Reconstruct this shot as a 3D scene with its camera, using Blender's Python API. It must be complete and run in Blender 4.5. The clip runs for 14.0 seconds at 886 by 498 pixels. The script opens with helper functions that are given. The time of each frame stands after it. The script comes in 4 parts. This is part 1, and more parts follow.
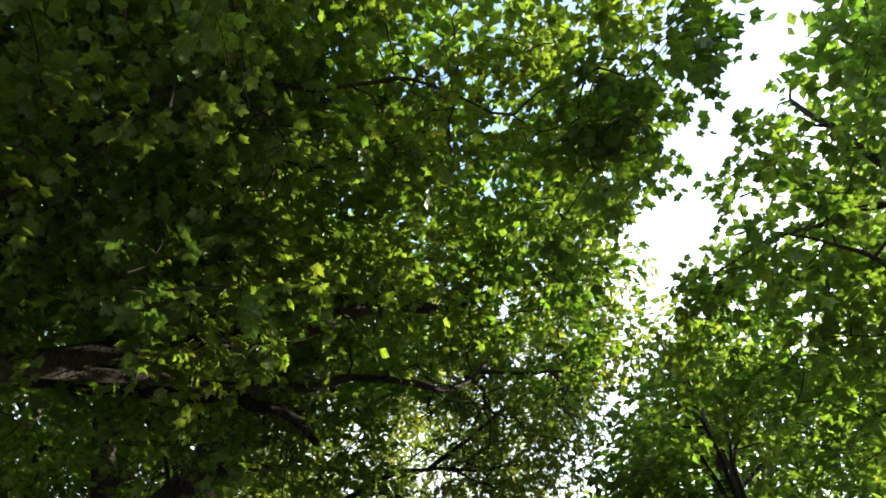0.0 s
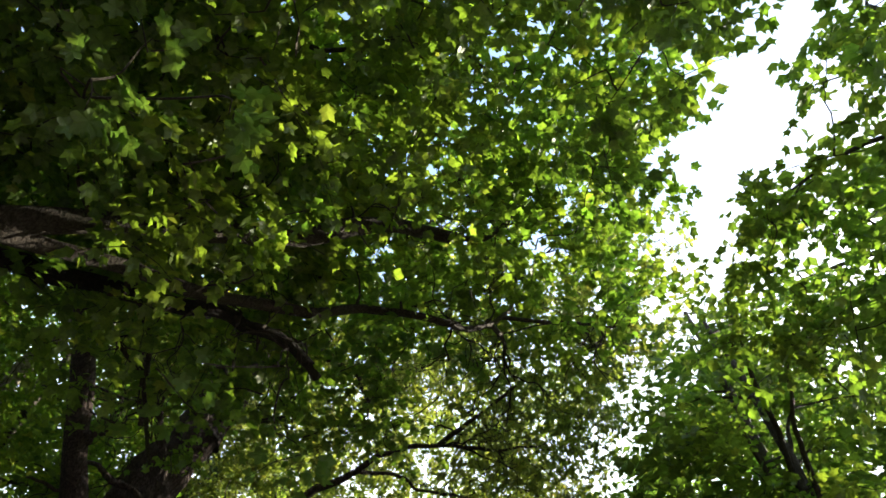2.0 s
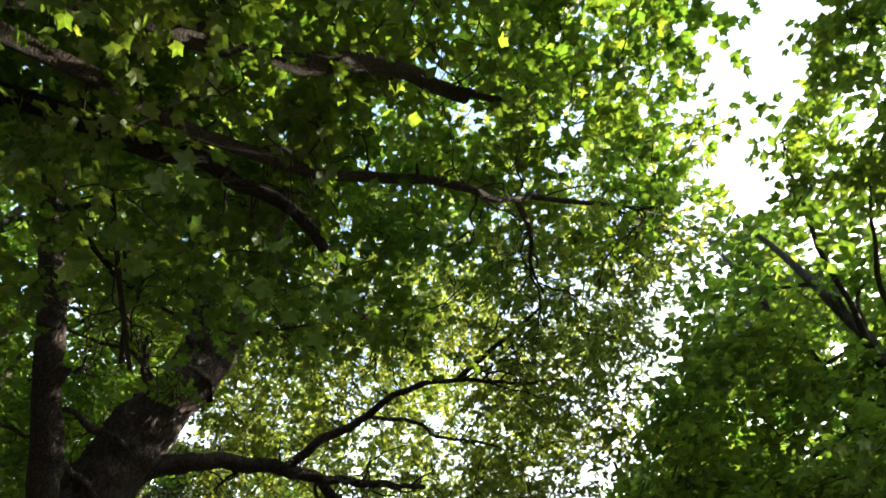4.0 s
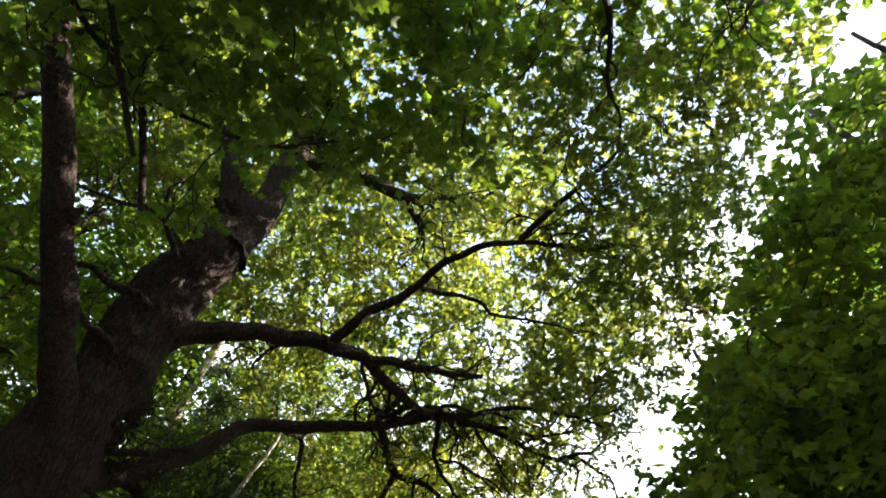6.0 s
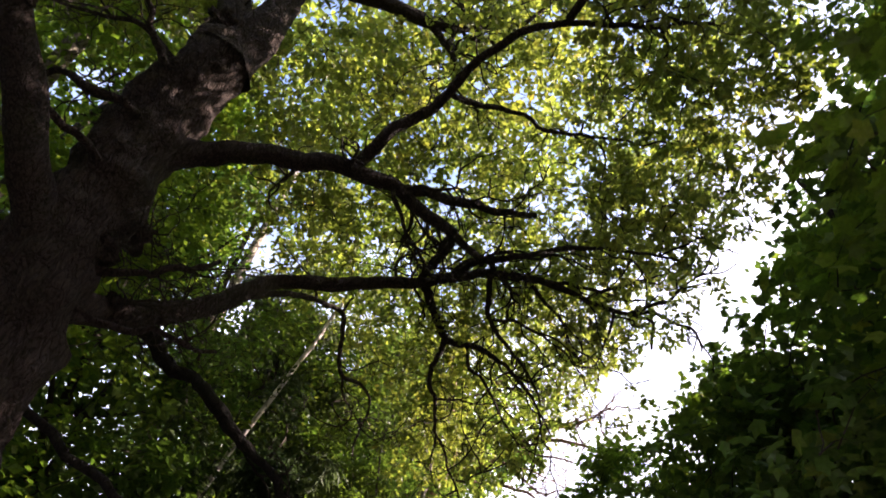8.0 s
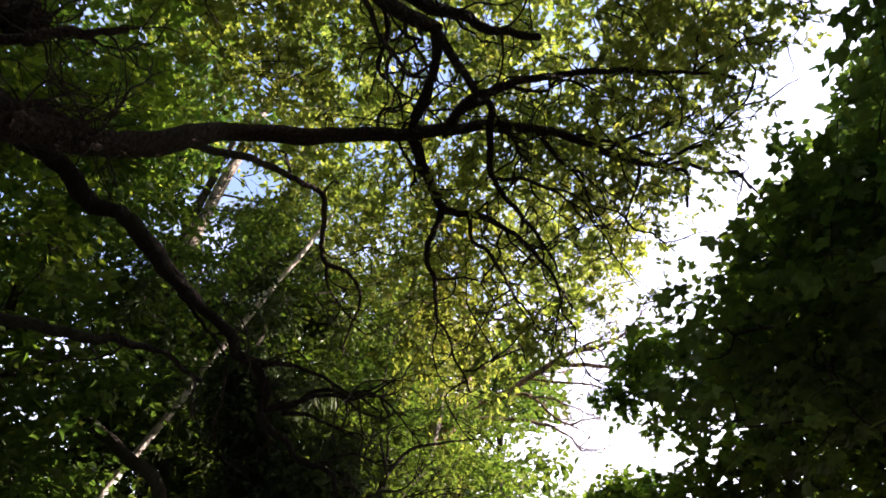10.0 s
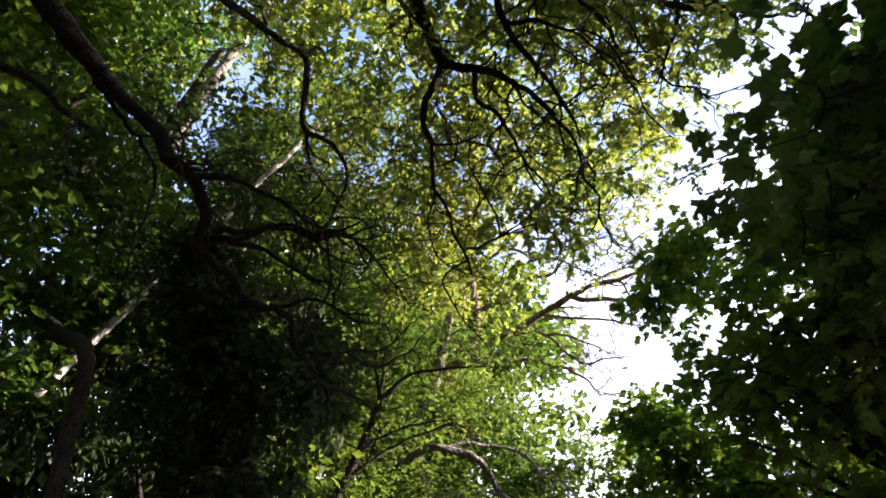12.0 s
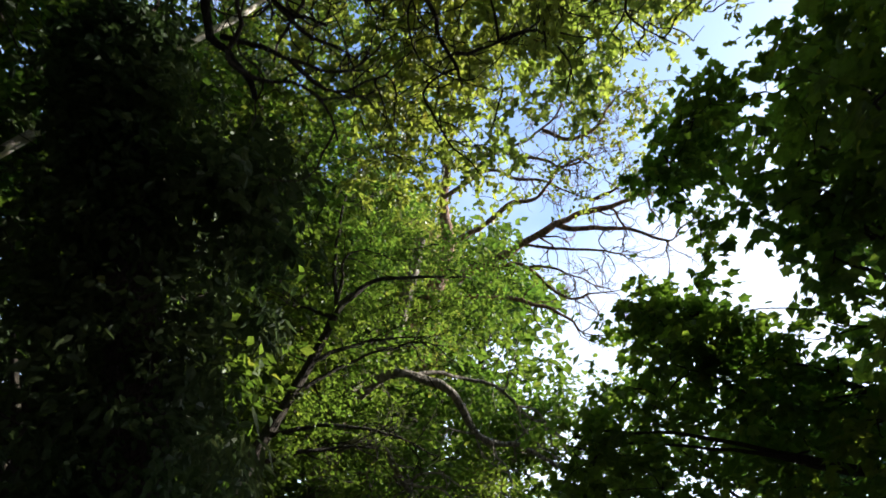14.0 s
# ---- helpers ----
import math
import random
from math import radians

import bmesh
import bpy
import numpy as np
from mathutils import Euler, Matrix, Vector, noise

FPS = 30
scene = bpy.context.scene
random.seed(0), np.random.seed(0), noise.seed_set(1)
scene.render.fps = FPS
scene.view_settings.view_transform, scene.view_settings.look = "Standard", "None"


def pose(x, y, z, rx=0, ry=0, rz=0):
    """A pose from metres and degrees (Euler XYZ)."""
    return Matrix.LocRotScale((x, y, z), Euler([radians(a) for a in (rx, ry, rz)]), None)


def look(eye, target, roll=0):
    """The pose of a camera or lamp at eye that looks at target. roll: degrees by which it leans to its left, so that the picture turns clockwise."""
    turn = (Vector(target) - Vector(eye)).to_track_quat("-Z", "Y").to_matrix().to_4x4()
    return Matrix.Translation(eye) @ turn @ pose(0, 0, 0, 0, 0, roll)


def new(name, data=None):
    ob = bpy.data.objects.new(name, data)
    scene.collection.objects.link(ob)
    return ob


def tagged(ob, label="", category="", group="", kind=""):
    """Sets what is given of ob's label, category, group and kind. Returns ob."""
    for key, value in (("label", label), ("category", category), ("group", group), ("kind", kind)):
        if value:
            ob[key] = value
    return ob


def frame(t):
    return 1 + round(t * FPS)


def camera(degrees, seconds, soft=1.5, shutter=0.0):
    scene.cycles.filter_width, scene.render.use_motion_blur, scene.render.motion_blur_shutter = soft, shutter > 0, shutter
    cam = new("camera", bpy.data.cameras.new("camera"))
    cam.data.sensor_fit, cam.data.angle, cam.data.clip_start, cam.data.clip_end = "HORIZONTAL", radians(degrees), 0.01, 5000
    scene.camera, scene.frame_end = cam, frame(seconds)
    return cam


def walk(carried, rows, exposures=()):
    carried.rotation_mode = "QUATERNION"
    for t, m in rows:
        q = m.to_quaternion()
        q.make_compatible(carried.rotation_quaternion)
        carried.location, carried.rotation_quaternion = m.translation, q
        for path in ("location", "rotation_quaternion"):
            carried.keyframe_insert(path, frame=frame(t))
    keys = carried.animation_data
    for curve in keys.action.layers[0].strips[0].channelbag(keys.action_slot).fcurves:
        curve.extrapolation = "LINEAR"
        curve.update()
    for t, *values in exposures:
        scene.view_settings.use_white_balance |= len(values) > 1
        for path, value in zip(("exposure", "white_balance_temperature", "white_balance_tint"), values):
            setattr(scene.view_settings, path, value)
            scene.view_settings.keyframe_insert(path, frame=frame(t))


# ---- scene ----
cam = camera(69.59, 14.0, soft=1.65, shutter=0.25)
PATH = [
    (0.0, (0.000, 0.000, 1.548), (0.001, 2.982, 5.561), -1.68),
    (0.5, (-0.010, 0.401, 1.619), (-0.044, 3.336, 5.667), -1.40),
    (1.0, (-0.037, 0.854, 1.645), (-0.119, 3.766, 5.709), -0.28),
    (1.5, (-0.127, 1.282, 1.622), (-0.207, 4.191, 5.688), 0.95),
    (2.0, (-0.221, 1.732, 1.586), (-0.273, 4.539, 5.723), 1.06),
    (2.2, (-0.259, 1.917, 1.579), (-0.274, 4.588, 5.806), 1.12),
    (4.3, (-0.735, 4.121, 1.555), (-0.687, 6.851, 5.744), -4.27),
    (4.5, (-0.783, 4.346, 1.573), (-0.742, 7.094, 5.749), -4.16),
    (5.0, (-0.887, 4.895, 1.583), (-0.878, 7.671, 5.741), -3.29),
    (5.5, (-0.934, 5.426, 1.621), (-1.087, 8.247, 5.746), -0.90),
    (6.0, (-1.019, 5.989, 1.659), (-1.298, 8.884, 5.726), 0.06),
    (6.5, (-1.085, 6.567, 1.672), (-1.547, 9.507, 5.690), 1.88),
    (7.0, (-1.110, 7.164, 1.648), (-1.720, 10.194, 5.579), 2.28),
    (7.5, (-1.124, 7.736, 1.622), (-1.774, 10.815, 5.508), 2.10),
    (8.0, (-1.164, 8.433, 1.593), (-1.897, 11.532, 5.448), 1.93),
    (8.5, (-1.208, 9.044, 1.550), (-1.899, 12.209, 5.359), 1.12),
    (8.7, (-1.236, 9.294, 1.541), (-1.955, 12.471, 5.335), 1.01),
    (10.8, (-1.680, 11.997, 1.598), (-2.536, 15.057, 5.458), -0.13),
    (11.0, (-1.705, 12.196, 1.610), (-2.576, 15.247, 5.474), 0.21),
    (11.5, (-1.805, 12.701, 1.605), (-2.740, 15.791, 5.423), 1.55),
    (12.0, (-1.892, 13.182, 1.575), (-2.841, 16.292, 5.373), 1.82),
    (12.5, (-2.026, 13.714, 1.578), (-2.959, 16.800, 5.400), 1.03),
    (13.0, (-2.220, 14.298, 1.610), (-3.069, 17.397, 5.441), 0.22),
    (13.5, (-2.436, 14.957, 1.612), (-3.172, 18.059, 5.464), -0.11),
    (14.0, (-2.683, 15.618, 1.595), (-3.338, 18.713, 5.467), -0.20),
]
EXPOSURES = [(0.0, 2.15, 6150, 7), (2.0, 2.35, 6180, 8), (5.0, 2.72, 6250, 9), (7.0, 2.4, 6350, 24), (8.5, 2.25, 6200, 30), (11.0, 2.2, 6050, 30), (12.5, 2.08, 5750, 24), (14.0, 1.6, 5650, 12)]
walk(cam, [(t, look(eye, target, roll)) for t, eye, target, roll in PATH], EXPOSURES)

# ---- light ----
SUN_ELEVATION, SUN_AZIMUTH = 22.0, 62.0    # degrees; azimuth clockwise from +y, the way the path runs
world = bpy.data.worlds.new("sky")
scene.world = world
world.use_nodes = True
wn = world.node_tree.nodes
sky = wn.new("ShaderNodeTexSky")
sky.sky_type, sky.sun_disc = "NISHITA", False
sky.sun_elevation, sky.sun_rotation = radians(SUN_ELEVATION), radians(SUN_AZIMUTH)
sky.air_density, sky.dust_density, sky.ozone_density = 1.0, 2.0, 0.4
wn["Background"].inputs["Strength"].default_value = 0.15
wl = world.node_tree.links.new
coord = wn.new("ShaderNodeTexCoord")
puffs = wn.new("ShaderNodeTexNoise")      # bright broken clouds, closing up towards the horizon
puffs.inputs["Scale"].default_value, puffs.inputs["Detail"].default_value = 1.7, 5.0
wl(coord.outputs["Generated"], puffs.inputs["Vector"])
apart = wn.new("ShaderNodeSeparateXYZ")
wl(coord.outputs["Generated"], apart.inputs[0])
cover = wn.new("ShaderNodeMath")
cover.operation = "MULTIPLY_ADD"
wl(apart.outputs["Z"], cover.inputs[0])
cover.inputs[1].default_value = -0.42
wl(puffs.outputs["Fac"], cover.inputs[2])
span = wn.new("ShaderNodeMapRange")
span.inputs["From Min"].default_value, span.inputs["From Max"].default_value = 0.1, 0.36
wl(cover.outputs[0], span.inputs["Value"])
cloudy = wn.new("ShaderNodeMix")
cloudy.data_type = "RGBA"
wl(span.outputs["Result"], cloudy.inputs[0])
wl(sky.outputs["Color"], cloudy.inputs[6])
cloudy.inputs[7].default_value = (3.9, 4.1, 4.4, 1)
wl(cloudy.outputs[2], wn["Background"].inputs["Color"])
sun = new("sun", bpy.data.lights.new("sun", "SUN"))
sun.data.energy, sun.data.angle, sun.data.color = 5.0, radians(0.6), (1.0, 0.86, 0.66)
ce = math.cos(radians(SUN_ELEVATION))
sun_way = Vector((math.sin(radians(SUN_AZIMUTH)) * ce, math.cos(radians(SUN_AZIMUTH)) * ce, math.sin(radians(SUN_ELEVATION))))
sun.matrix_world = look(sun_way * 60, (0, 0, 0))


# ---- materials ----
def nodes_of(name):
    m = bpy.data.materials.new(name)
    m.use_nodes = True
    t = m.node_tree
    t.nodes.clear()
    out = t.nodes.new("ShaderNodeOutputMaterial")

    def add(kind, **values):
        n = t.nodes.new("ShaderNode" + kind)
        for key, v in values.items():
            n.inputs[key.replace("_", " ")].default_value = v
        return n

    return m, t, out, add


def ramp(t, stops):
    r = t.nodes.new("ShaderNodeValToRGB")
    while len(r.color_ramp.elements) < len(stops):
        r.color_ramp.elements.new(0.5)
    for e, (at, col) in zip(r.color_ramp.elements, stops):
        e.position, e.color = at, (*col, 1)
    return r


def leaf_material(name, dark, light, yellow, through_part=0.5, gloss=0.06, rough=0.42):
    """Thin leaves: a matt face, light that shines through, a faint waxy sheen; each leaf a little different."""
    m, t, out, add = nodes_of(name)
    L = t.links.new
    geo = t.nodes.new("ShaderNodeNewGeometry")
    tone = ramp(t, [(0.0, dark), (0.55, light), (0.93, light), (1.0, yellow)])
    L(geo.outputs["Random Per Island"], tone.inputs[0])
    patch = add("TexNoise", Scale=0.55, Detail=2.0)
    coord = t.nodes.new("ShaderNodeTexCoord")
    L(coord.outputs["Object"], patch.inputs["Vector"])
    fine = add("TexNoise", Scale=38.0, Detail=2.0)
    L(coord.outputs["Object"], fine.inputs["Vector"])
    hue = add("HueSaturation", Saturation=1.0)
    shift = t.nodes.new("ShaderNodeMapRange")
    shift.inputs["From Min"].default_value, shift.inputs["From Max"].default_value = 0.3, 0.7
    shift.inputs["To Min"].default_value, shift.inputs["To Max"].default_value = 0.475, 0.515
    L(patch.outputs["Fac"], shift.inputs["Value"])
    L(shift.outputs["Result"], hue.inputs["Hue"])
    val = t.nodes.new("ShaderNodeMapRange")
    val.inputs["From Min"].default_value, val.inputs["From Max"].default_value = 0.25, 0.75
    val.inputs["To Min"].default_value, val.inputs["To Max"].default_value = 0.75, 1.25
    L(fine.outputs["Fac"], val.inputs["Value"])
    L(val.outputs["Result"], hue.inputs["Value"])
    L(tone.outputs["Color"], hue.inputs["Color"])
    face = add("BsdfDiffuse")
    L(hue.outputs["Color"], face.inputs["Color"])
    glow = add("HueSaturation", Hue=0.493, Saturation=1.04, Value=1.9)
    L(hue.outputs["Color"], glow.inputs["Color"])
    shine = add("BsdfTranslucent")
    L(glow.outputs["Color"], shine.inputs["Color"])
    both = add("MixShader", Fac=through_part)
    L(face.outputs[0], both.inputs[1])
    L(shine.outputs[0], both.inputs[2])
    wax = add("BsdfGlossy", Roughness=rough)
    wax.inputs["Color"].default_value = (0.8, 0.85, 0.8, 1)
    last = add("MixShader", Fac=gloss)
    L(both.outputs[0], last.inputs[1])
    L(wax.outputs[0], last.inputs[2])
    L(last.outputs[0], out.inputs["Surface"])
    return m


def bark_material(name, dark, light, moss=(0.05, 0.07, 0.02), mossy=0.3, groove=9.0, depth=0.6):
    m, t, out, add = nodes_of(name)
    L = t.links.new
    coord = t.nodes.new("ShaderNodeTexCoord")
    stretch = t.nodes.new("ShaderNodeMapping")
    stretch.inputs["Scale"].default_value = (1.0, 1.0, 0.28)
    L(coord.outputs["Object"], stretch.inputs["Vector"])
    plates = t.nodes.new("ShaderNodeTexVoronoi")
    plates.feature = "DISTANCE_TO_EDGE"
    plates.inputs["Scale"].default_value = groove
    warp = add("TexNoise", Scale=groove * 0.8, Detail=3.0)
    L(stretch.outputs[0], warp.inputs["Vector"])
    bend = t.nodes.new("ShaderNodeMix")
    bend.data_type, bend.blend_type = "RGBA", "LINEAR_LIGHT"
    bend.inputs[0].default_value = 0.12
    L(stretch.outputs[0], bend.inputs[6])
    L(warp.outputs["Color"], bend.inputs[7])
    L(bend.outputs[2], plates.inputs["Vector"])
    grain = add("TexNoise", Scale=groove * 3.5, Detail=6.0, Roughness=0.65)
    L(stretch.outputs[0], grain.inputs["Vector"])
    blotch = add("TexNoise", Scale=1.3, Detail=3.0)
    L(coord.outputs["Object"], blotch.inputs["Vector"])
    tone = ramp(t, [(0.28, dark), (0.62, light)])
    L(grain.outputs["Fac"], tone.inputs[0])
    crack = ramp(t, [(0.0, (0.25, 0.25, 0.25)), (0.16, (1, 1, 1))])
    L(plates.outputs["Distance"], crack.inputs[0])
    mul = t.nodes.new("ShaderNodeMix")
    mul.data_type, mul.blend_type = "RGBA", "MULTIPLY"
    mul.inputs[0].default_value = 0.8
    L(tone.outputs["Color"], mul.inputs[6])
    L(crack.outputs["Color"], mul.inputs[7])
    green = t.nodes.new("ShaderNodeMix")
    green.data_type = "RGBA"
    span = t.nodes.new("ShaderNodeMapRange")
    span.inputs["From Min"].default_value, span.inputs["From Max"].default_value = 0.52, 0.72
    span.inputs["To Max"].default_value = mossy
    L(blotch.outputs["Fac"], span.inputs["Value"])
    L(span.outputs["Result"], green.inputs[0])
    L(mul.outputs[2], green.inputs[6])
    green.inputs[7].default_value = (*moss, 1)
    body = add("BsdfPrincipled", Roughness=0.9)
    body.inputs["Specular IOR Level"].default_value = 0.25
    L(green.outputs[2], body.inputs["Base Color"])
    rise = t.nodes.new("ShaderNodeMath")
    rise.operation = "MULTIPLY_ADD"
    L(crack.outputs["Color"], rise.inputs[0])
    rise.inputs[1].default_value = 0.7
    L(grain.outputs["Fac"], rise.inputs[2])
    bump = add("Bump", Strength=depth, Distance=0.08)
    L(rise.outputs[0], bump.inputs["Height"])
    L(bump.outputs[0], body.inputs["Normal"])
    L(body.outputs[0], out.inputs["Surface"])
    return m


def ground_material(name, dark, light, scale):
    m, t, out, add = nodes_of(name)
    L = t.links.new
    coord = t.nodes.new("ShaderNodeTexCoord")
    big = add("TexNoise", Scale=scale * 0.12, Detail=3.0)
    small = add("TexNoise", Scale=scale * 4, Detail=8.0, Roughness=0.7)
    for n in (big, small):
        L(coord.outputs["Object"], n.inputs["Vector"])
    mix = t.nodes.new("ShaderNodeMath")
    mix.operation = "MULTIPLY"
    L(big.outputs["Fac"], mix.inputs[0])
    L(small.outputs["Fac"], mix.inputs[1])
    tone = ramp(t, [(0.12, dark), (0.42, light)])
    L(mix.outputs[0], tone.inputs[0])
    body = add("BsdfPrincipled", Roughness=0.95)
    L(tone.outputs["Color"], body.inputs["Base Color"])
    bump = add("Bump", Strength=0.6, Distance=0.04)
    L(small.outputs["Fac"], bump.inputs["Height"])
    L(bump.outputs[0], body.inputs["Normal"])
    L(body.outputs[0], out.inputs["Surface"])
    return m


OAK_BARK = bark_material("oak bark", (0.017, 0.012, 0.0105), (0.07, 0.05, 0.042), mossy=0.12, groove=13, depth=0.8)
DARK_BARK = bark_material("smooth dark bark", (0.018, 0.015, 0.011), (0.06, 0.05, 0.038), mossy=0.4, groove=18)
PALE_BARK = bark_material("pale grey bark", (0.13, 0.115, 0.09), (0.34, 0.3, 0.25), mossy=0.25, groove=7)
# Whitish wood of the pole, lightened further to stand in for sun on it.
SUNLIT_WOOD = bark_material("sunlit whitish dead wood", (0.34, 0.31, 0.27), (0.62, 0.58, 0.52), mossy=0.04, groove=6, depth=0.3)
# The red of low warm sunlight is painted into this bark.
RED_BARK = bark_material("warm-lit reddish dead wood", (0.12, 0.075, 0.05), (0.36, 0.24, 0.17), mossy=0.05, groove=8)
TWIG_BARK = bark_material("twig bark", (0.016, 0.013, 0.01), (0.05, 0.04, 0.03), mossy=0.1, groove=22, depth=0.3)
# Blackened copy of the bark: the shade on low limbs is put into its colour.
SHADED_BARK = bark_material("shade-black bark", (0.007, 0.006, 0.005), (0.021, 0.017, 0.013), mossy=0.2, groove=16)
OAK_LEAF = leaf_material("oak leaf", (0.062, 0.09, 0.014), (0.125, 0.165, 0.025), (0.19, 0.19, 0.03), 0.74, 0.04, 0.4)
MAPLE_LEAF = leaf_material("maple leaf", (0.028, 0.064, 0.009), (0.056, 0.112, 0.016), (0.1, 0.138, 0.02), 0.52, 0.035, 0.4)
# Paler than the maple leaf: on maples it stands in for more light.
PALER_LEAF = leaf_material("hornbeam and lit maple leaf", (0.045, 0.088, 0.01), (0.088, 0.155, 0.016), (0.15, 0.195, 0.024), 0.62, 0.035, 0.4)
LIME_LEAF = leaf_material("young lime leaf", (0.04, 0.078, 0.01), (0.072, 0.122, 0.016), (0.115, 0.155, 0.022), 0.68, 0.03)
IVY_LEAF = leaf_material("ivy leaf", (0.02, 0.034, 0.011), (0.036, 0.058, 0.018), (0.05, 0.07, 0.02), 0.35, 0.02, 0.5)
SPRUCE_LEAF = leaf_material("spruce needles", (0.024, 0.04, 0.016), (0.05, 0.072, 0.026), (0.07, 0.088, 0.03), 0.35, 0.02, 0.5)
FAR_LEAF = leaf_material("far wood leaf", (0.03, 0.06, 0.008), (0.058, 0.102, 0.013), (0.1, 0.13, 0.018), 0.54, 0.03)


# ---- shapes ----
rng = np.random.default_rng(7)


def mesh_of(name, verts, faces, smooth=False):
    """A mesh from arrays of points and of equal-sided faces."""
    me = bpy.data.meshes.new(name)
    verts, faces = np.asarray(verts, np.float32), np.asarray(faces, np.int32)
    n, k = faces.shape
    me.vertices.add(len(verts))
    me.vertices.foreach_set("co", verts.ravel())
    me.loops.add(n * k)
    me.loops.foreach_set("vertex_index", faces.ravel())
    me.polygons.add(n)
    me.polygons.foreach_set("loop_start", np.arange(0, n * k, k, dtype=np.int32))
    me.polygons.foreach_set("use_smooth", np.full(n, smooth))
    me.update(calc_edges=True)
    return me


def part(name, me, material, parent, label="", kind=""):
    me.materials.append(material)
    ob = new(name, me)
    ob.parent = parent
    return tagged(ob, label=label, kind=kind)


def thing(name, label, category, group="", place=(0, 0, 0)):
    ob = new(name)
    ob.location = place
    ob.empty_display_size = 0.3
    return tagged(ob, label, category, group)


def spline(points, per=6):
    """A smooth line through a few points."""
    p = np.asarray(points, float)
    p = np.vstack([2 * p[0] - p[1], p, 2 * p[-1] - p[-2]])
    out = []
    for a, b, c, d in zip(p[:-3], p[1:-2], p[2:-1], p[3:]):
        for u in np.arange(per) / per:
            out.append(0.5 * (2 * b + (c - a) * u + (2 * a - 5 * b + 4 * c - d) * u * u + (3 * b - a - 3 * c + d) * u ** 3))
    out.append(p[-2])
    return np.array(out)


def wander(line, amount, rough=1.0):
    """Crooks a line a little, as wood grows."""
    off = Vector(rng.uniform(-50, 50, 3))
    out = line.copy()
    for i, q in enumerate(line):
        n = noise.noise_vector(Vector(q) * rough + off)
        kink = noise.noise_vector(Vector(q) * rough * 3.1 - off)
        out[i] += (np.array(n) + 0.35 * np.array(kink)) * amount * min(1.0, i / 3)
    return out


def tube(line, radii, sides=8, lumps=0.0):
    """Points and four-sided faces of a tapered tube along a line."""
    line, radii = np.asarray(line, float), np.asarray(radii, float)
    way = np.gradient(line, axis=0)
    way /= np.linalg.norm(way, axis=1, keepdims=True) + 1e-9
    ref = np.array((0.31, 0.87, 0.38))
    if abs((way @ ref)).mean() > 0.85:
        ref = np.array((0.9, -0.3, 0.3))
    u = np.cross(way, ref)
    u /= np.linalg.norm(u, axis=1, keepdims=True) + 1e-9
    v = np.cross(way, u)
    a = np.linspace(0, 2 * np.pi, sides, endpoint=False)
    ring = np.cos(a)[None, :, None] * u[:, None] + np.sin(a)[None, :, None] * v[:, None]
    r = np.repeat(radii[:, None], sides, 1)
    if lumps:
        for i in range(len(line)):
            for j in range(sides):
                q = Vector(line[i] + ring[i, j] * r[i, j])
                r[i, j] *= 1 + lumps * (noise.noise(q * 1.7) + 0.5 * noise.noise(q * 4.5)) + 0.075 * abs(noise.noise(Vector((q.x * 9, q.y * 9, q.z * 1.4)))) * (sides > 20) + 0.05 * noise.noise(Vector((q.x * 16, q.y * 16, q.z * 4))) * (sides > 50)
    verts = (line[:, None] + ring * r[:, :, None]).reshape(-1, 3)
    i, j = np.meshgrid(np.arange(len(line) - 1), np.arange(sides), indexing="ij")
    k = (j + 1) % sides
    faces = np.stack([i * sides + j, i * sides + k, (i + 1) * sides + k, (i + 1) * sides + j], -1).reshape(-1, 4)
    tip = np.arange(sides)
    if sides % 2 == 0:      # closes the tip with a fan of quads
        b = (len(line) - 1) * sides
        caps = [[b, b + s, b + s + 1, b + (s + 2) % sides] for s in range(1, sides - 1, 2)]
        faces = np.vstack([faces, caps])
    return verts, faces


def many_tubes(starts, mids, ends, r0, r1, sides=3):
    """Thin twigs, bowed through a middle point, all in one array."""
    n = len(starts)
    pts = np.stack([starts, mids, ends], 1)
    way = ends - starts
    way /= np.linalg.norm(way, axis=1, keepdims=True) + 1e-9
    ref = np.where(np.abs(way[:, 2:3]) > 0.8, np.array([[1.0, 0, 0]]), np.array([[0, 0, 1.0]]))
    u = np.cross(way, ref)
    u /= np.linalg.norm(u, axis=1, keepdims=True) + 1e-9
    v = np.cross(way, u)
    a = np.linspace(0, 2 * np.pi, sides, endpoint=False)
    ring = np.cos(a)[None, :, None] * u[:, None] + np.sin(a)[None, :, None] * v[:, None]
    rad = np.stack([r0, 0.5 * (r0 + r1), r1], 1)
    verts = pts[:, :, None] + ring[:, None] * rad[:, :, None, None]
    base = (np.arange(n) * 3 * sides)[:, None, None]
    i, j = np.meshgrid(np.arange(2), np.arange(sides), indexing="ij")
    k = (j + 1) % sides
    f = np.stack([i * sides + j, i * sides + k, (i + 1) * sides + k, (i + 1) * sides + j], -1).reshape(1, -1, 4)
    return verts.reshape(-1, 3), (f + base).reshape(-1, 4)


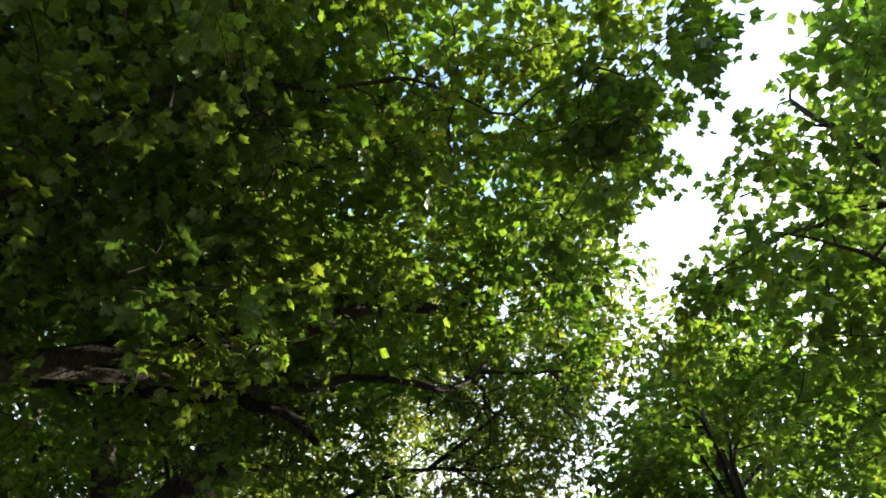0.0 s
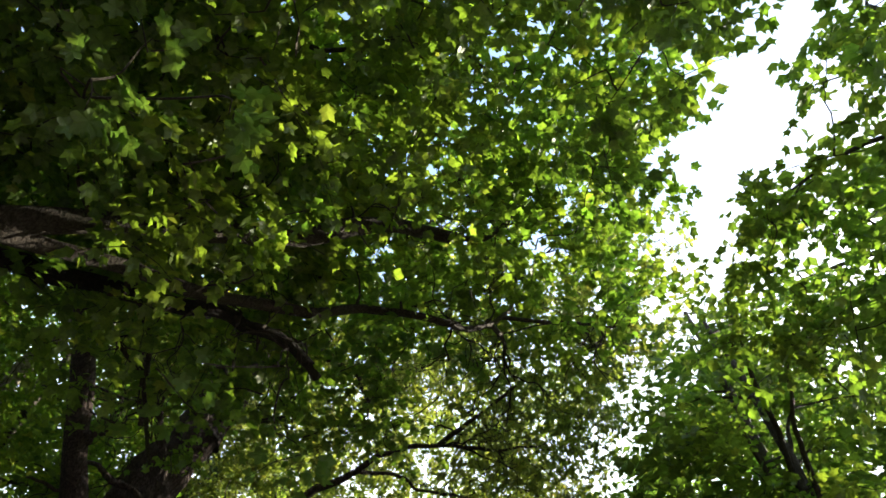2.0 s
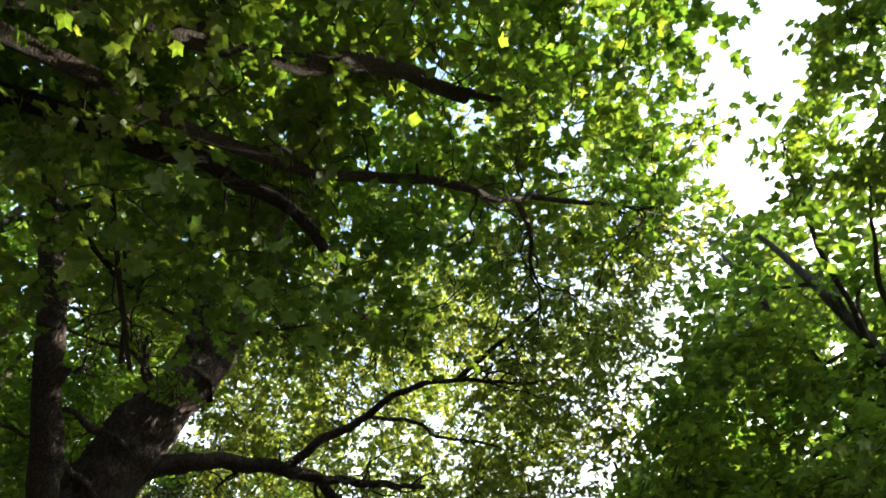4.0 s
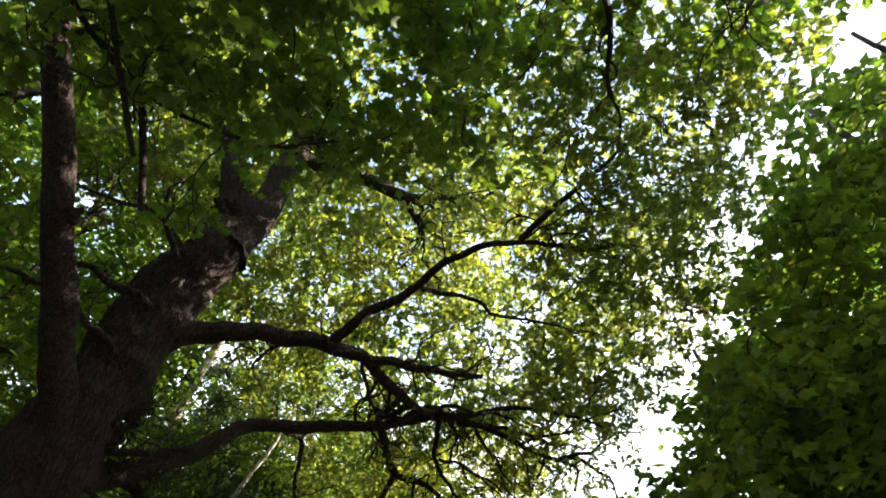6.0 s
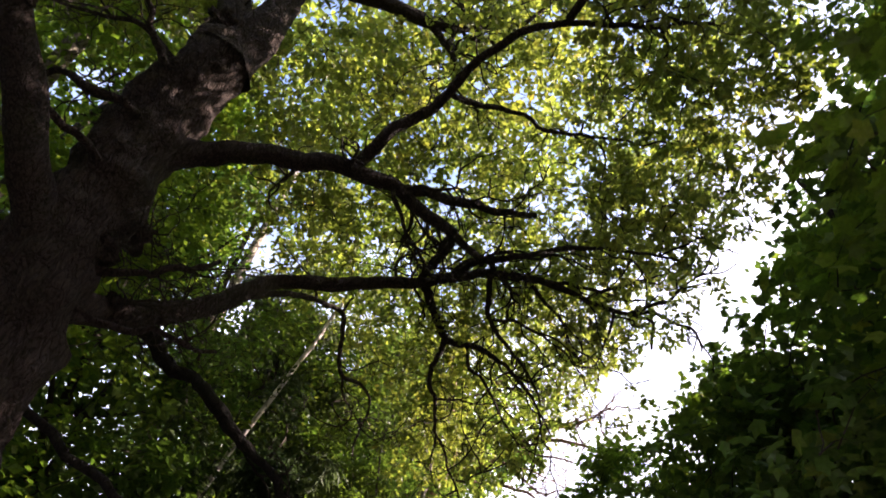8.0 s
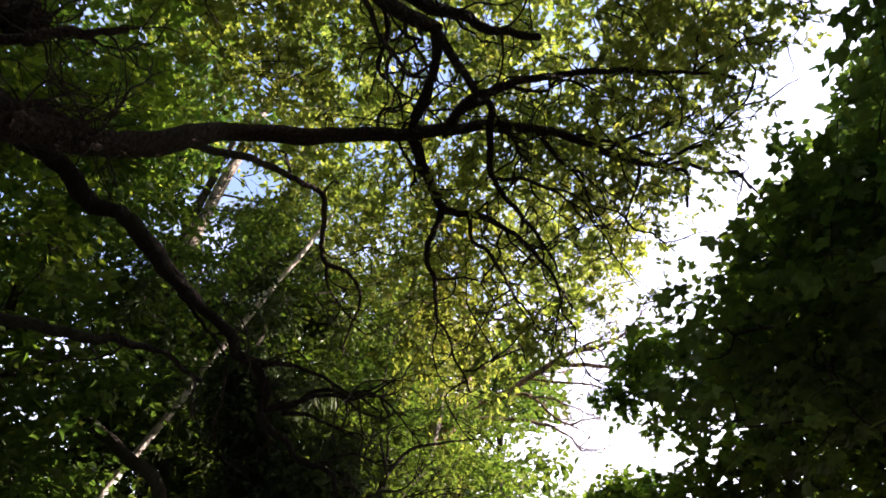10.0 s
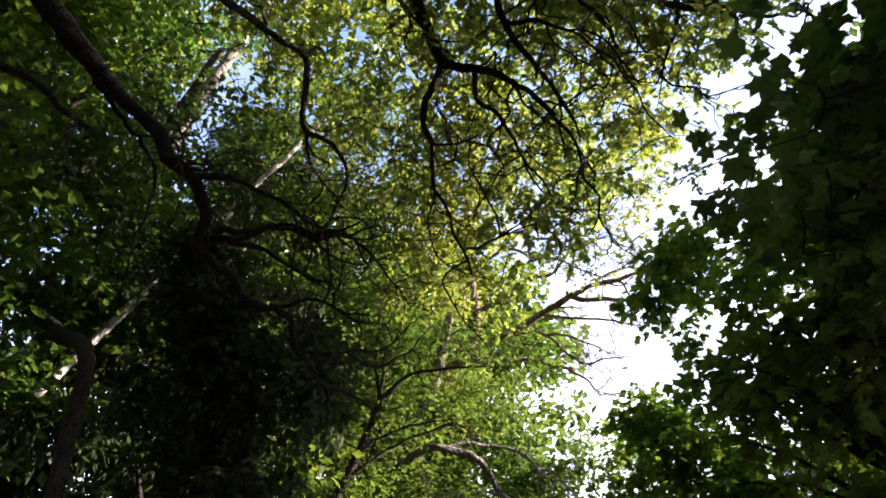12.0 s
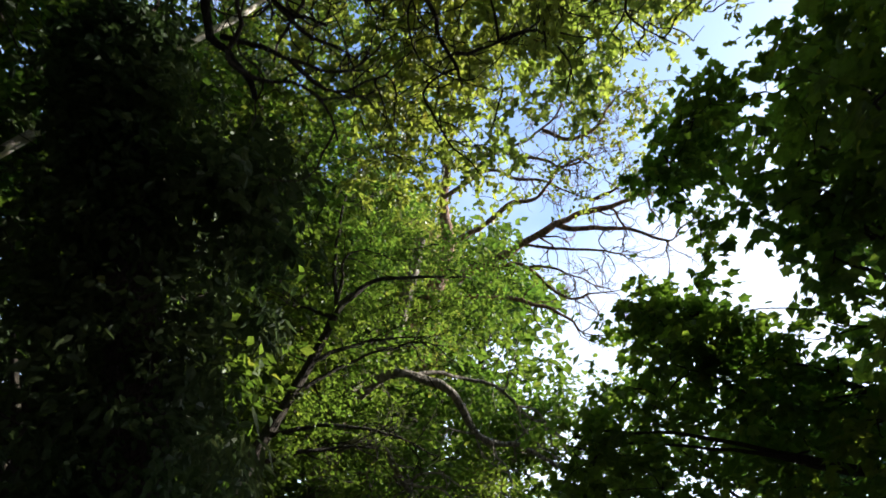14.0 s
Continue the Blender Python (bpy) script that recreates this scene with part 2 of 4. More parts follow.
# Leaf outlines: along, across, up; the stalk at the origin.
OVAL = (np.array([(0, 0, 0), (0.32, 0.24, 0.05), (0.72, 0.22, 0.03), (1, 0, -0.08), (0.72, -0.22, 0.03), (0.32, -0.24, 0.05)]),
        np.array([(0, 1, 2, 3), (0, 3, 4, 5)]))
POINTED = (np.array([(0, 0, 0), (0.48, 0.32, 0.05), (1, 0, -0.08), (0.48, -0.32, 0.05)]), np.array([(0, 1, 2, 3)]))      # for trees far back
LOBED = (np.array([(0, 0, 0), (0.25, 0.1, 0.02), (0.42, 0.28, 0.05), (0.6, 0.13, 0.02), (0.8, 0.24, 0.0), (1, 0, -0.08),
                   (0.8, -0.24, 0.0), (0.6, -0.13, 0.02), (0.42, -0.28, 0.05), (0.25, -0.1, 0.02)]),
         np.array([(0, 1, 2, 3), (0, 3, 4, 5), (0, 5, 6, 7), (0, 7, 8, 9)]))


OAK_OUTLINE = (np.array([(0, 0, 0), (0.34, 0.27, 0.05), (0.8, 0.2, 0.0), (1, 0, -0.08), (0.62, -0.29, 0.03), (0.28, -0.17, 0.05)]),
               np.array([(0, 1, 2, 3), (0, 3, 4, 5)]))


def maple_outline():
    pts = [(0.3, 0, 0.03)]
    for deg, r in ((180, 0.3), (130, 0.42), (100, 0.33), (60, 0.58), (30, 0.38), (0, 0.7), (-30, 0.38), (-60, 0.58), (-100, 0.33), (-130, 0.42)):
        x, y = r * math.cos(radians(deg)), r * math.sin(radians(deg))
        pts.append((0.3 + x, y, 0.02 - 0.35 * r * r))
    return np.array(pts), np.array([(0, 1, 2, 3), (0, 3, 4, 5), (0, 5, 6, 7), (0, 7, 8, 9), (0, 9, 10, 1)])


MAPLE = maple_outline()


def leaves(at, out, size, shape, tilt=0.5, droop=0.25):
    """Leaf blades at many points, each growing the way out, its face mostly to the sky."""
    n = len(at)
    along = out + rng.normal(0, 0.45, (n, 3))
    along[:, 2] -= droop
    along /= np.linalg.norm(along, axis=1, keepdims=True) + 1e-9
    up = np.array([0, 0, 1.0]) + rng.normal(0, tilt, (n, 3))
    across = np.cross(up, along)
    across /= np.linalg.norm(across, axis=1, keepdims=True) + 1e-9
    up = np.cross(along, across)
    s = (size * rng.uniform(0.65, 1.25, n))[:, None, None]
    pts, faces = shape
    verts = at[:, None] + s * (pts[None, :, :1] * along[:, None] + pts[None, :, 1:2] * across[:, None] + pts[None, :, 2:] * up[:, None])
    f = faces[None] + (np.arange(n) * len(pts))[:, None, None]
    return verts.reshape(-1, 3), f.reshape(-1, faces.shape[1])


# The middle of the foot path, sampled from the camera's track: distance along it, and how far to the side it lies
# there.
PATH_LINE = np.array([(0, 0), (0.8, -0.034), (1.6, -0.193), (2.4, -0.363), (3.2, -0.536), (4, -0.709), (4.8, -0.869), (5.6, -0.96), (6.4, -1.066), (7.2, -1.111), (8, -1.139), (8.8, -1.19), (9.6, -1.286), (10.4, -1.418), (11.2, -1.549), (12, -1.68), (12.8, -1.823), (13.6, -1.997), (14.4, -2.253), (15.2, -2.527), (15.62, -2.683)])


def path_x(y):
    """The middle of the foot path at the distance y along it."""
    y = np.asarray(y, float)
    far = PATH_LINE[-1, 1] - 0.36 * (y - PATH_LINE[-1, 0])
    return np.where(y > PATH_LINE[-1, 0], far, np.interp(y, PATH_LINE[:, 0], PATH_LINE[:, 1]))


def lean(p):
    """How far a place lies to the right of the path for its height over eye level: the strip of open sky, shaped to fit
    the camera's view, follows the path at 0.54 to 0.66.
    """
    return (p[:, 0] - path_x(p[:, 1])) / np.maximum(p[:, 2] - 1.6, 0.5)


def clear_of_path(p, wide=1.5, high=3.0):
    side = np.abs(p[:, 0] - path_x(p[:, 1]))
    return (side > wide) | (p[:, 2] > high)


def leaf_mesh(material, bend):
    """One large maple leaf with five toothed lobes, a keel along each rib, and its stalk."""
    rim = []
    for deg, r in ((180, 0.26), (152, 0.38), (128, 0.46), (116, 0.4), (98, 0.36), (80, 0.5), (60, 0.62), (48, 0.52), (32, 0.4), (18, 0.56), (0, 0.74),
                   (-18, 0.56), (-32, 0.4), (-48, 0.52), (-60, 0.62), (-80, 0.5), (-98, 0.36), (-116, 0.4), (-128, 0.46), (-152, 0.38)):
        x, y = r * math.cos(radians(deg)), r * math.sin(radians(deg))
        rim.append((0.6 + x, y, 0.03 * math.cos(radians(deg * 5)) - bend * r * r))
    bm = bmesh.new()
    mid = bm.verts.new((0.6, 0, 0.035))
    vs = [bm.verts.new(p) for p in rim]
    for a, b in zip(vs, vs[1:] + vs[:1]):
        bm.faces.new((mid, a, b))
    stalk = [bm.verts.new(p) for p in ((0, 0.008, 0.06), (0, -0.008, 0.06), (0.36, -0.006, 0.0), (0.36, 0.006, 0.0), (0, 0, 0.075), (0.36, 0, 0.012))]
    bm.faces.new([stalk[k] for k in (0, 1, 2, 3)])
    bm.faces.new([stalk[k] for k in (1, 4, 5, 2)])
    bm.faces.new([stalk[k] for k in (4, 0, 3, 5)])
    me = bpy.data.meshes.new("leaf")
    bm.to_mesh(me)
    bm.free()
    me.materials.append(material)
    return me


# Gaps in the leaves, laid to fit the camera's view of trunks and limbs.
OAK_VIEW_GAPS = (
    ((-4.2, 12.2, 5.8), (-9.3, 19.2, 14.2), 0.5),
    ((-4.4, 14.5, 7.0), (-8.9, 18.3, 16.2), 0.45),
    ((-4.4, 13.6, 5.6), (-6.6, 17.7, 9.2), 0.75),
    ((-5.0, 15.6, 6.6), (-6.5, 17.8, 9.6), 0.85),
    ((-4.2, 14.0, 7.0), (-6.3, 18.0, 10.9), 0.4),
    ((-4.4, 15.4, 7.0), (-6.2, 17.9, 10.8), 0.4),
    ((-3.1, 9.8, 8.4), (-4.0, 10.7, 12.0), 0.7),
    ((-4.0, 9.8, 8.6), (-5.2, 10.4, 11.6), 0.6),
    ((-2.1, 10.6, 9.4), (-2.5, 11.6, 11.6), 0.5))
MAPLE_VIEW_GAPS = (
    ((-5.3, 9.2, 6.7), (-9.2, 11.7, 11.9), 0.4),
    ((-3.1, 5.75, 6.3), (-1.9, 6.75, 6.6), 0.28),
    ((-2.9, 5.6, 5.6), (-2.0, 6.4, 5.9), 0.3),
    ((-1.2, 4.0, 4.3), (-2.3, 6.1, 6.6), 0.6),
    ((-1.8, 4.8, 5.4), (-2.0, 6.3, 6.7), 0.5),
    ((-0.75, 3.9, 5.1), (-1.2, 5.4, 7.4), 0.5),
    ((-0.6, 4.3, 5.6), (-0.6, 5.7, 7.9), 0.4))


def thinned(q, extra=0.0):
    """Leaves out the clumps along a few of the camera's sight lines, so that it sees the leaning grey trunks, the dead
    pole, the oak's fork and the maple's bare limbs.
    """
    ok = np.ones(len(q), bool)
    for a, b, wide in OAK_VIEW_GAPS + MAPLE_VIEW_GAPS:
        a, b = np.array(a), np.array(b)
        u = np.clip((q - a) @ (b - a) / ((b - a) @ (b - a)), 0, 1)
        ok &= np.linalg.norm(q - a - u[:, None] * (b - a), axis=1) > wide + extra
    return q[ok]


class Tree:
    """A tree: limbs as parts of their own, then boughs, twigs and leaves that hang on them."""

    def __init__(self, name, label, bark, place, group="", category="tree"):
        global rng
        rng = np.random.default_rng(int(1000 * (place[0] + 50) + 37 * (place[1] + 50)))
        self.top = thing(name, label, category, group, place)
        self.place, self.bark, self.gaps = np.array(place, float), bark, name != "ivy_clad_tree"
        self.nodes, self.twigs, self.blades, self.lines, self.wood = [], [], [], [], []

    def limb(self, name, points, r0, r1, sides=10, crook=0.06, lumps=0.12, bark=None, label="", rough=1.0):
        line = wander(spline(points, 24 if sides > 50 else 12 if sides > 20 else 6), crook, rough)
        radii = np.linspace(r0, r1, len(line)) if r1 < r0 else np.full(len(line), r0)
        if name == "trunk":
            radii = radii * (1 + 0.45 * np.exp(-np.maximum(line[:, 2], 0) / 0.5))
        elif r0 > 0.12:      # the collar where a limb leaves the trunk
            radii = radii * (1 + 0.5 * np.exp(-np.arange(len(line)) / 3.0))
        v, f = tube(line, radii, sides, lumps)
        holder, level = self.top, 1
        if self.wood and name != "trunk":      # a small branch belongs to the limb that it grows from
            reach = [np.min(((q - line[0]) ** 2).sum(1)) for q, _, _, _ in self.wood]
            _, ob, thick, deep = self.wood[int(np.argmin(reach))]
            if min(reach) < 0.12 and ob.name.split(".")[0] != "trunk" and (deep == 2 or r0 < 0.75 * thick):
                holder, level, name = (ob if deep == 1 else ob.parent), 2, "branch"
        ob = part(name, mesh_of(name, v - self.place, f, True), bark or self.bark, holder, label)
        self.wood.append((line, ob, r0, level))
        self.lines.append((line, r0, r1))
        self.nodes += [(q, r) for q, r in zip(line, radii)]
        return line

    def ramify(self, line, r0, count, long, order=2, sag=0.05, crook=0.5):
        """Crooked side branches along a limb, and smaller ones on those."""
        n = len(line)
        for _ in range(count):
            i = int(rng.uniform(0.3, 0.97) * (n - 2)) + 1
            ahead = line[i + 1] - line[i - 1] if i + 1 < n else line[i] - line[i - 1]
            ahead = ahead / (np.linalg.norm(ahead) + 1e-9)
            way = 0.75 * ahead + rng.normal(0, 0.6, 3)
            reach = long * rng.uniform(0.5, 1.2)
            q, pts = line[i].copy(), [line[i].copy()]
            for k in range(7):
                way = way / np.linalg.norm(way)
                q = q + way * reach / 7
                pts.append(q.copy())
                way = way + rng.normal(0, crook, 3) + (0, 0, -sag)
            pts = spline(pts, 2)
            if order < 2 or clear_of_path(pts).all():
                v, f = tube(pts, np.linspace(r0, r0 * 0.3, len(pts)), 4 if order > 1 else 3)
                self.twigs.append((v, f))
                self.nodes += [(p, r0 * 0.6) for p in pts[2:]]
                if order > 1:
                    self.ramify(pts, r0 * 0.5, 5, long * 0.55, order - 1, sag, crook)

    def boughs(self, centres, r=(0.02, 0.035), sag=0.15, reach=4.5):
        """A bowed branch from the nearest wood to each centre, branching from those grown before it."""
        if not len(centres):
            return centres
        q = np.array([n[0] for n in self.nodes])
        order = np.argsort([np.min(((q - c) ** 2).sum(1)) for c in centres])
        kept = []
        for i in order:
            c = centres[i]
            d = np.linalg.norm(q - c, axis=1) + 0.35 * np.maximum(q[:, 2] - c[2], 0)
            k = int(np.argmin(d))
            if d[k] > reach:
                continue
            a = q[k]
            mid = (a + c) / 2 + np.array([*rng.normal(0, 0.12, 2), rng.uniform(-0.5, 1) * sag * d[k]])
            line = wander(spline([a, mid, c], 3), 0.12, 1.6)
            r0 = min(r[1] * (0.6 + 0.35 * d[k]), max(self.nodes[k][1] * 0.7, 0.012)) if k < len(self.nodes) else r[0]
            v, f = tube(line, np.linspace(r0, 0.005, len(line)), 3)
            self.twigs.append((v, f))
            q = np.vstack([q, line[3:]])
            self.nodes += [(p, 0.6 * r0) for p in line[3:]]
            kept.append(c)
        return np.array(kept)

    def foliage(self, centres, size, shape, radius=0.6, sprays=7, per=11, flat=0.55, tilt=0.5, droop=0.25, wood=True, singly=None, rosette=False):
        """Leafy sprays round each centre."""
        if not len(centres):
            return
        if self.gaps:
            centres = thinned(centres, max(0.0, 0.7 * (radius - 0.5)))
        n = len(centres)
        way = rng.normal(0, 1, (n, sprays, 3)) * (1, 1, flat)
        way /= np.linalg.norm(way, axis=2, keepdims=True)
        long = radius * rng.uniform(0.55, 1.25, (n, sprays, 1))
        start = np.repeat(centres[:, None], sprays, 1) + rng.normal(0, 0.06, (n, sprays, 3))
        end = start + way * long
        end[..., 2] -= droop * 0.6 * long[..., 0]
        mid = (start + end) / 2
        mid[..., 2] += 0.1 * long[..., 0]
        s, m, e, w = (x.reshape(-1, 3) for x in (start, mid, end, way))
        if wood:
            self.twigs.append(many_tubes(s[::3], m[::3], e[::3], np.full(len(s[::3]), 0.006), np.full(len(s[::3]), 0.002)))
        u = rng.uniform(0.12, 1.05, (len(s), per, 1))
        at = (1 - u) ** 2 * s[:, None] + 2 * u * (1 - u) * m[:, None] + u * u * e[:, None]
        side = np.cross(w, (0, 0, 1.0))
        flip = np.where(np.arange(per) % 2, 1.0, -1.0)[None, :, None]
        out = 0.6 * w[:, None] + flip * side[:, None]
        at = at + rng.normal(0, size * 0.35, at.shape)
        if rosette:      # leaves crowd round the tip of the spray and two buds below it
            bud = rng.choice([0.55, 0.8, 1.0], (len(s), per, 1), p=[0.2, 0.3, 0.5])
            at = s[:, None] + (e - s)[:, None] * bud + rng.normal(0, size * 0.11, at.shape)
            out = 0.7 * w[:, None] + rng.normal(0, 0.75, at.shape)
        at, out = at.reshape(-1, 3), out.reshape(-1, 3)
        ok = clear_of_path(at)
        if singly:
            for q, d in zip(at[ok], out[ok]):
                d = d + rng.normal(0, 0.4, 3) - (0, 0, droop)
                x = Vector(d).normalized()
                y = Vector(rng.normal(0, tilt, 3) + (0, 0, 1.0)).cross(x).normalized()
                ob = new("leaf", singly[rng.integers(len(singly))])
                ob.parent = self.top
                ob.matrix_local = Matrix.LocRotScale(Vector(q - self.place), Matrix((x, y, x.cross(y))).transposed().to_quaternion(), Vector((1, 1, 1)) * size * rng.uniform(0.7, 1.2))
            return
        self.blades.append(leaves(at[ok], out[ok], size, shape, tilt, droop))

    def finish(self, leaf, crown_label="", twig_bark=None):
        for name, store, mat, text in (("brushwood", self.twigs, twig_bark or TWIG_BARK, ""), ("crown", self.blades, leaf, crown_label)):
            if not store:
                continue
            step, vs, fs = 0, [], []
            k = max(f.shape[1] for _, f in store)
            for v, f in store:
                vs.append(v)
                fs.append(f + step)
                step += len(v)
            part(name, mesh_of(name, np.vstack(vs) - self.place, np.vstack(fs)), mat, self.top, text, "stuff")
        return self.top


def blob(n, centre, spread, low=-1e9, gap=None):
    """Clump centres scattered in an ellipsoid, fuller towards its rim, with clumping and holes."""
    out = []
    off = Vector(rng.uniform(-30, 30, 3))
    tries = 0
    while len(out) < n and tries < n * 12:
        tries += 1
        w = rng.normal(0, 1, 3)
        w *= rng.uniform(0.25, 1.0) ** 0.45 / np.linalg.norm(w)
        q = np.array(centre) + w * np.array(spread)
        if q[2] < low or noise.noise(Vector(q) * 0.55 + off) < -0.12:
            continue
        out.append(q)
    q = np.array(out).reshape(-1, 3)
    if gap and len(q):
        edge = lean(q) + 0.12 * np.array([noise.noise(Vector(x) * 0.9) for x in q])
        q = q[edge < left_edge(q[:, 1])] if gap == LEFT else q[edge > right_edge(q[:, 1])]
    return q


# Both edges of the open strip are fitted to where the camera sees sky.
def left_edge(y):
    return np.interp(y, [0, 2, 3.5, 6, 8, 10, 14, 16, 19, 21], [0.5, 0.45, 0.43, 0.46, 0.5, 0.53, 0.56, 0.54, 0.47, 0.42])


def right_edge(y):
    return np.interp(y, [0, 3, 5, 8, 12, 14.5, 16, 19, 21, 23], [0.69, 0.69, 0.68, 0.665, 0.64, 0.675, 0.65, 0.63, 0.61, 0.6])


LEFT, RIGHT = "left", "right"


def layer(n, xs, ys, zs, gap=None, apart=0.42, holes=-0.25):
    """Clump centres spread evenly through a flat layer of the crown, none too close to another, with a few holes."""
    out = np.zeros((0, 3))
    off = Vector(rng.uniform(-30, 30, 3))
    for _ in range(n * 6):
        q = np.array([rng.uniform(*xs), rng.uniform(*ys), rng.uniform(*zs)])
        if noise.noise(Vector(q) * 0.7 + off) < holes:
            continue
        lean_q = lean(q[None])[0] + 0.12 * noise.noise(Vector(q) * 0.9)
        if gap == LEFT and lean_q > left_edge(q[1]) or gap == RIGHT and lean_q < right_edge(q[1]):
            continue
        if len(out) and np.min(((out - q) ** 2).sum(1)) < apart ** 2:
            continue
        out = np.vstack([out, q])
        if len(out) == n:
            break
    return out


# ---- ground ----
def sheet(name, xs, ys, height, material, label):
    X, Y = np.meshgrid(xs, ys)
    v = np.stack([X, Y, height(X, Y)], -1).reshape(-1, 3)
    nx = len(xs)
    i, j = np.meshgrid(np.arange(len(ys) - 1), np.arange(nx - 1), indexing="ij")
    a = i * nx + j
    f = np.stack([a, a + 1, a + nx + 1, a + nx], -1).reshape(-1, 4)
    me = mesh_of(name, v, f, True)
    me.materials.append(material)
    return tagged(new(name, me), label, name, kind="structure")


def ground_height(X, Y):
    h = 0.06 * np.sin(X * 0.7 + 1) * np.cos(Y * 0.5) + 0.12 * np.sin(X * 0.21) * np.sin(Y * 0.17 + 2)
    return h * np.clip(np.abs(X - path_x(Y)) / 3 - 0.3, 0, 1) - 0.02


axis = np.concatenate([[-2500, -800, -250, -90], np.arange(-50, 51, 1.0), [90, 250, 800, 2500]])
sheet("ground", axis, axis + 10, ground_height, ground_material("forest floor", (0.022, 0.016, 0.011), (0.075, 0.055, 0.034), 2.0), "brown forest floor of leaf litter and soil")
ys = np.linspace(-12, 40, 70)
side = np.linspace(-1.1, 1.1, 7)
X = path_x(ys)[:, None] + side[None]
v = np.stack([X, np.repeat(ys[:, None], 7, 1), 0.012 + 0.02 * (1 - (side[None] / 1.1) ** 2) + 0 * X], -1).reshape(-1, 3)
i, j = np.meshgrid(np.arange(69), np.arange(6), indexing="ij")
a = i * 7 + j
me = mesh_of("footpath", v, np.stack([a, a + 1, a + 8, a + 7], -1).reshape(-1, 4), True)
me.materials.append(ground_material("trodden earth", (0.06, 0.046, 0.034), (0.15, 0.12, 0.09), 3.0))
tagged(new("footpath", me), "trodden earth footpath through the wood", "path", kind="structure")

# ---- the old oak ----
oak = Tree("oak_tree", "old spreading oak with a thick rugged trunk and crooked limbs", OAK_BARK, (-6.75, 12.4, 0))
oak.limb("trunk", [(-6.75, 12.4, -0.2), (-6.6, 12.3, 2.5), (-6.3, 11.95, 5.0), (-5.93, 11.6, 7.0), (-5.36, 11.3, 8.4), (-4.95, 11.18, 9.2), (-4.72, 11.1, 9.7)], 0.58, 0.4, 120, 0.05, 0.3)
oak.limb("limb", [(-4.8, 11.15, 9.3), (-4.38, 11.02, 10.2), (-4.06, 10.86, 11.47), (-3.94, 10.6, 12.79), (-3.92, 10.21, 14.5)], 0.3, 0.13, 28, 0.05, 0.25)
oak.limb("limb", [(-4.95, 11.2, 9.2), (-4.8, 10.9, 10.3), (-5.05, 10.48, 11.37), (-5.43, 10.13, 12.67), (-5.88, 9.7, 14.56)], 0.27, 0.11, 28, 0.05, 0.25)
oak.limb("limb", [(-6.2, 12.1, 5.0), (-5.93, 11.5, 6.2), (-5.9, 10.6, 7.05), (-5.97, 8.6, 9.0), (-6.05, 6.4, 11.0), (-6.1, 5.0, 12.4)], 0.23, 0.13, 32, 0.03, 0.14, label="dark leaning stem of the oak")
oak.limb("limb", [(-5.7, 11.5, 7.35), (-5.1, 11.65, 8.1), (-4.5, 11.9, 8.35), (-4.0, 12.2, 8.5), (-3.38, 12.55, 8.65), (-2.95, 13.0, 8.75), (-2.55, 13.35, 8.45), (-2.2, 13.5, 8.15)], 0.165, 0.075, 12, 0.07, rough=1.8)
oak.limb("limb", [(-2.95, 13.0, 8.75), (-2.2, 13.6, 9.1), (-1.7, 14.1, 9.35), (-1.15, 14.45, 9.55)], 0.085, 0.045, 8, 0.1, rough=2, label="short broken limb stub")
oak.limb("limb", [(-3.38, 12.55, 8.65), (-2.65, 12.25, 9.0), (-2.05, 12.05, 9.25), (-1.6, 11.75, 9.3), (-0.96, 11.5, 9.35), (-0.26, 11.5, 9.45), (0.64, 11.8, 9.55), (1.4, 12.0, 9.8)], 0.088, 0.022, 8, 0.08, rough=1.8)
oak.limb("limb", [(-0.4, 11.45, 9.4), (0.1, 11.0, 9.5), (0.6, 10.7, 9.7), (1.3, 10.4, 10.2)], 0.06, 0.02, 6)
oak.limb("limb", [(-2.0, 12.05, 9.25), (-1.4, 12.6, 9.5), (-0.74, 13.03, 9.53), (0.0, 13.28, 9.55), (0.9, 13.4, 9.4)], 0.045, 0.014, 6, 0.14, rough=2)
oak.limb("limb", [(-6.05, 11.8, 6.0), (-6.0, 12.9, 6.8), (-5.75, 13.55, 7.45), (-5.35, 13.9, 8.1), (-5.1, 14.2, 8.55), (-4.45, 14.55, 8.8), (-3.8, 14.85, 8.98), (-3.1, 15.15, 9.2), (-2.5, 15.4, 9.45), (-2.0, 15.6, 9.65), (-1.2, 15.85, 9.6), (-0.54, 16.37, 9.49), (-0.06, 16.6, 9.39), (0.55, 16.81, 9.25), (0.5, 17.3, 9.05)], 0.165, 0.02, 12, 0.06, rough=1.8)
oak.limb("limb", [(-2.6, 15.3, 9.35), (-2.15, 14.85, 9.1), (-1.4, 14.65, 8.85), (-0.84, 14.85, 9.15), (0.16, 15.09, 9.16), (1.06, 15.27, 8.79)], 0.075, 0.016, 8, 0.08, rough=2)


def crooked_branch(points, r0, r1):
    oak.limb("limb", points, r0, r1, 8 if r0 > 0.05 else 6, 0.07, 0.2, rough=2.4)


crooked_branch([(-3.1, 15.2, 9.3), (-3.05, 15.83, 9.23), (-2.93, 16.3, 9.07), (-2.59, 16.52, 8.93), (-2.25, 16.68, 8.81), (-1.93, 16.91, 8.62), (-1.65, 17.23, 8.32), (-1.39, 17.65, 7.86)], 0.085, 0.012)
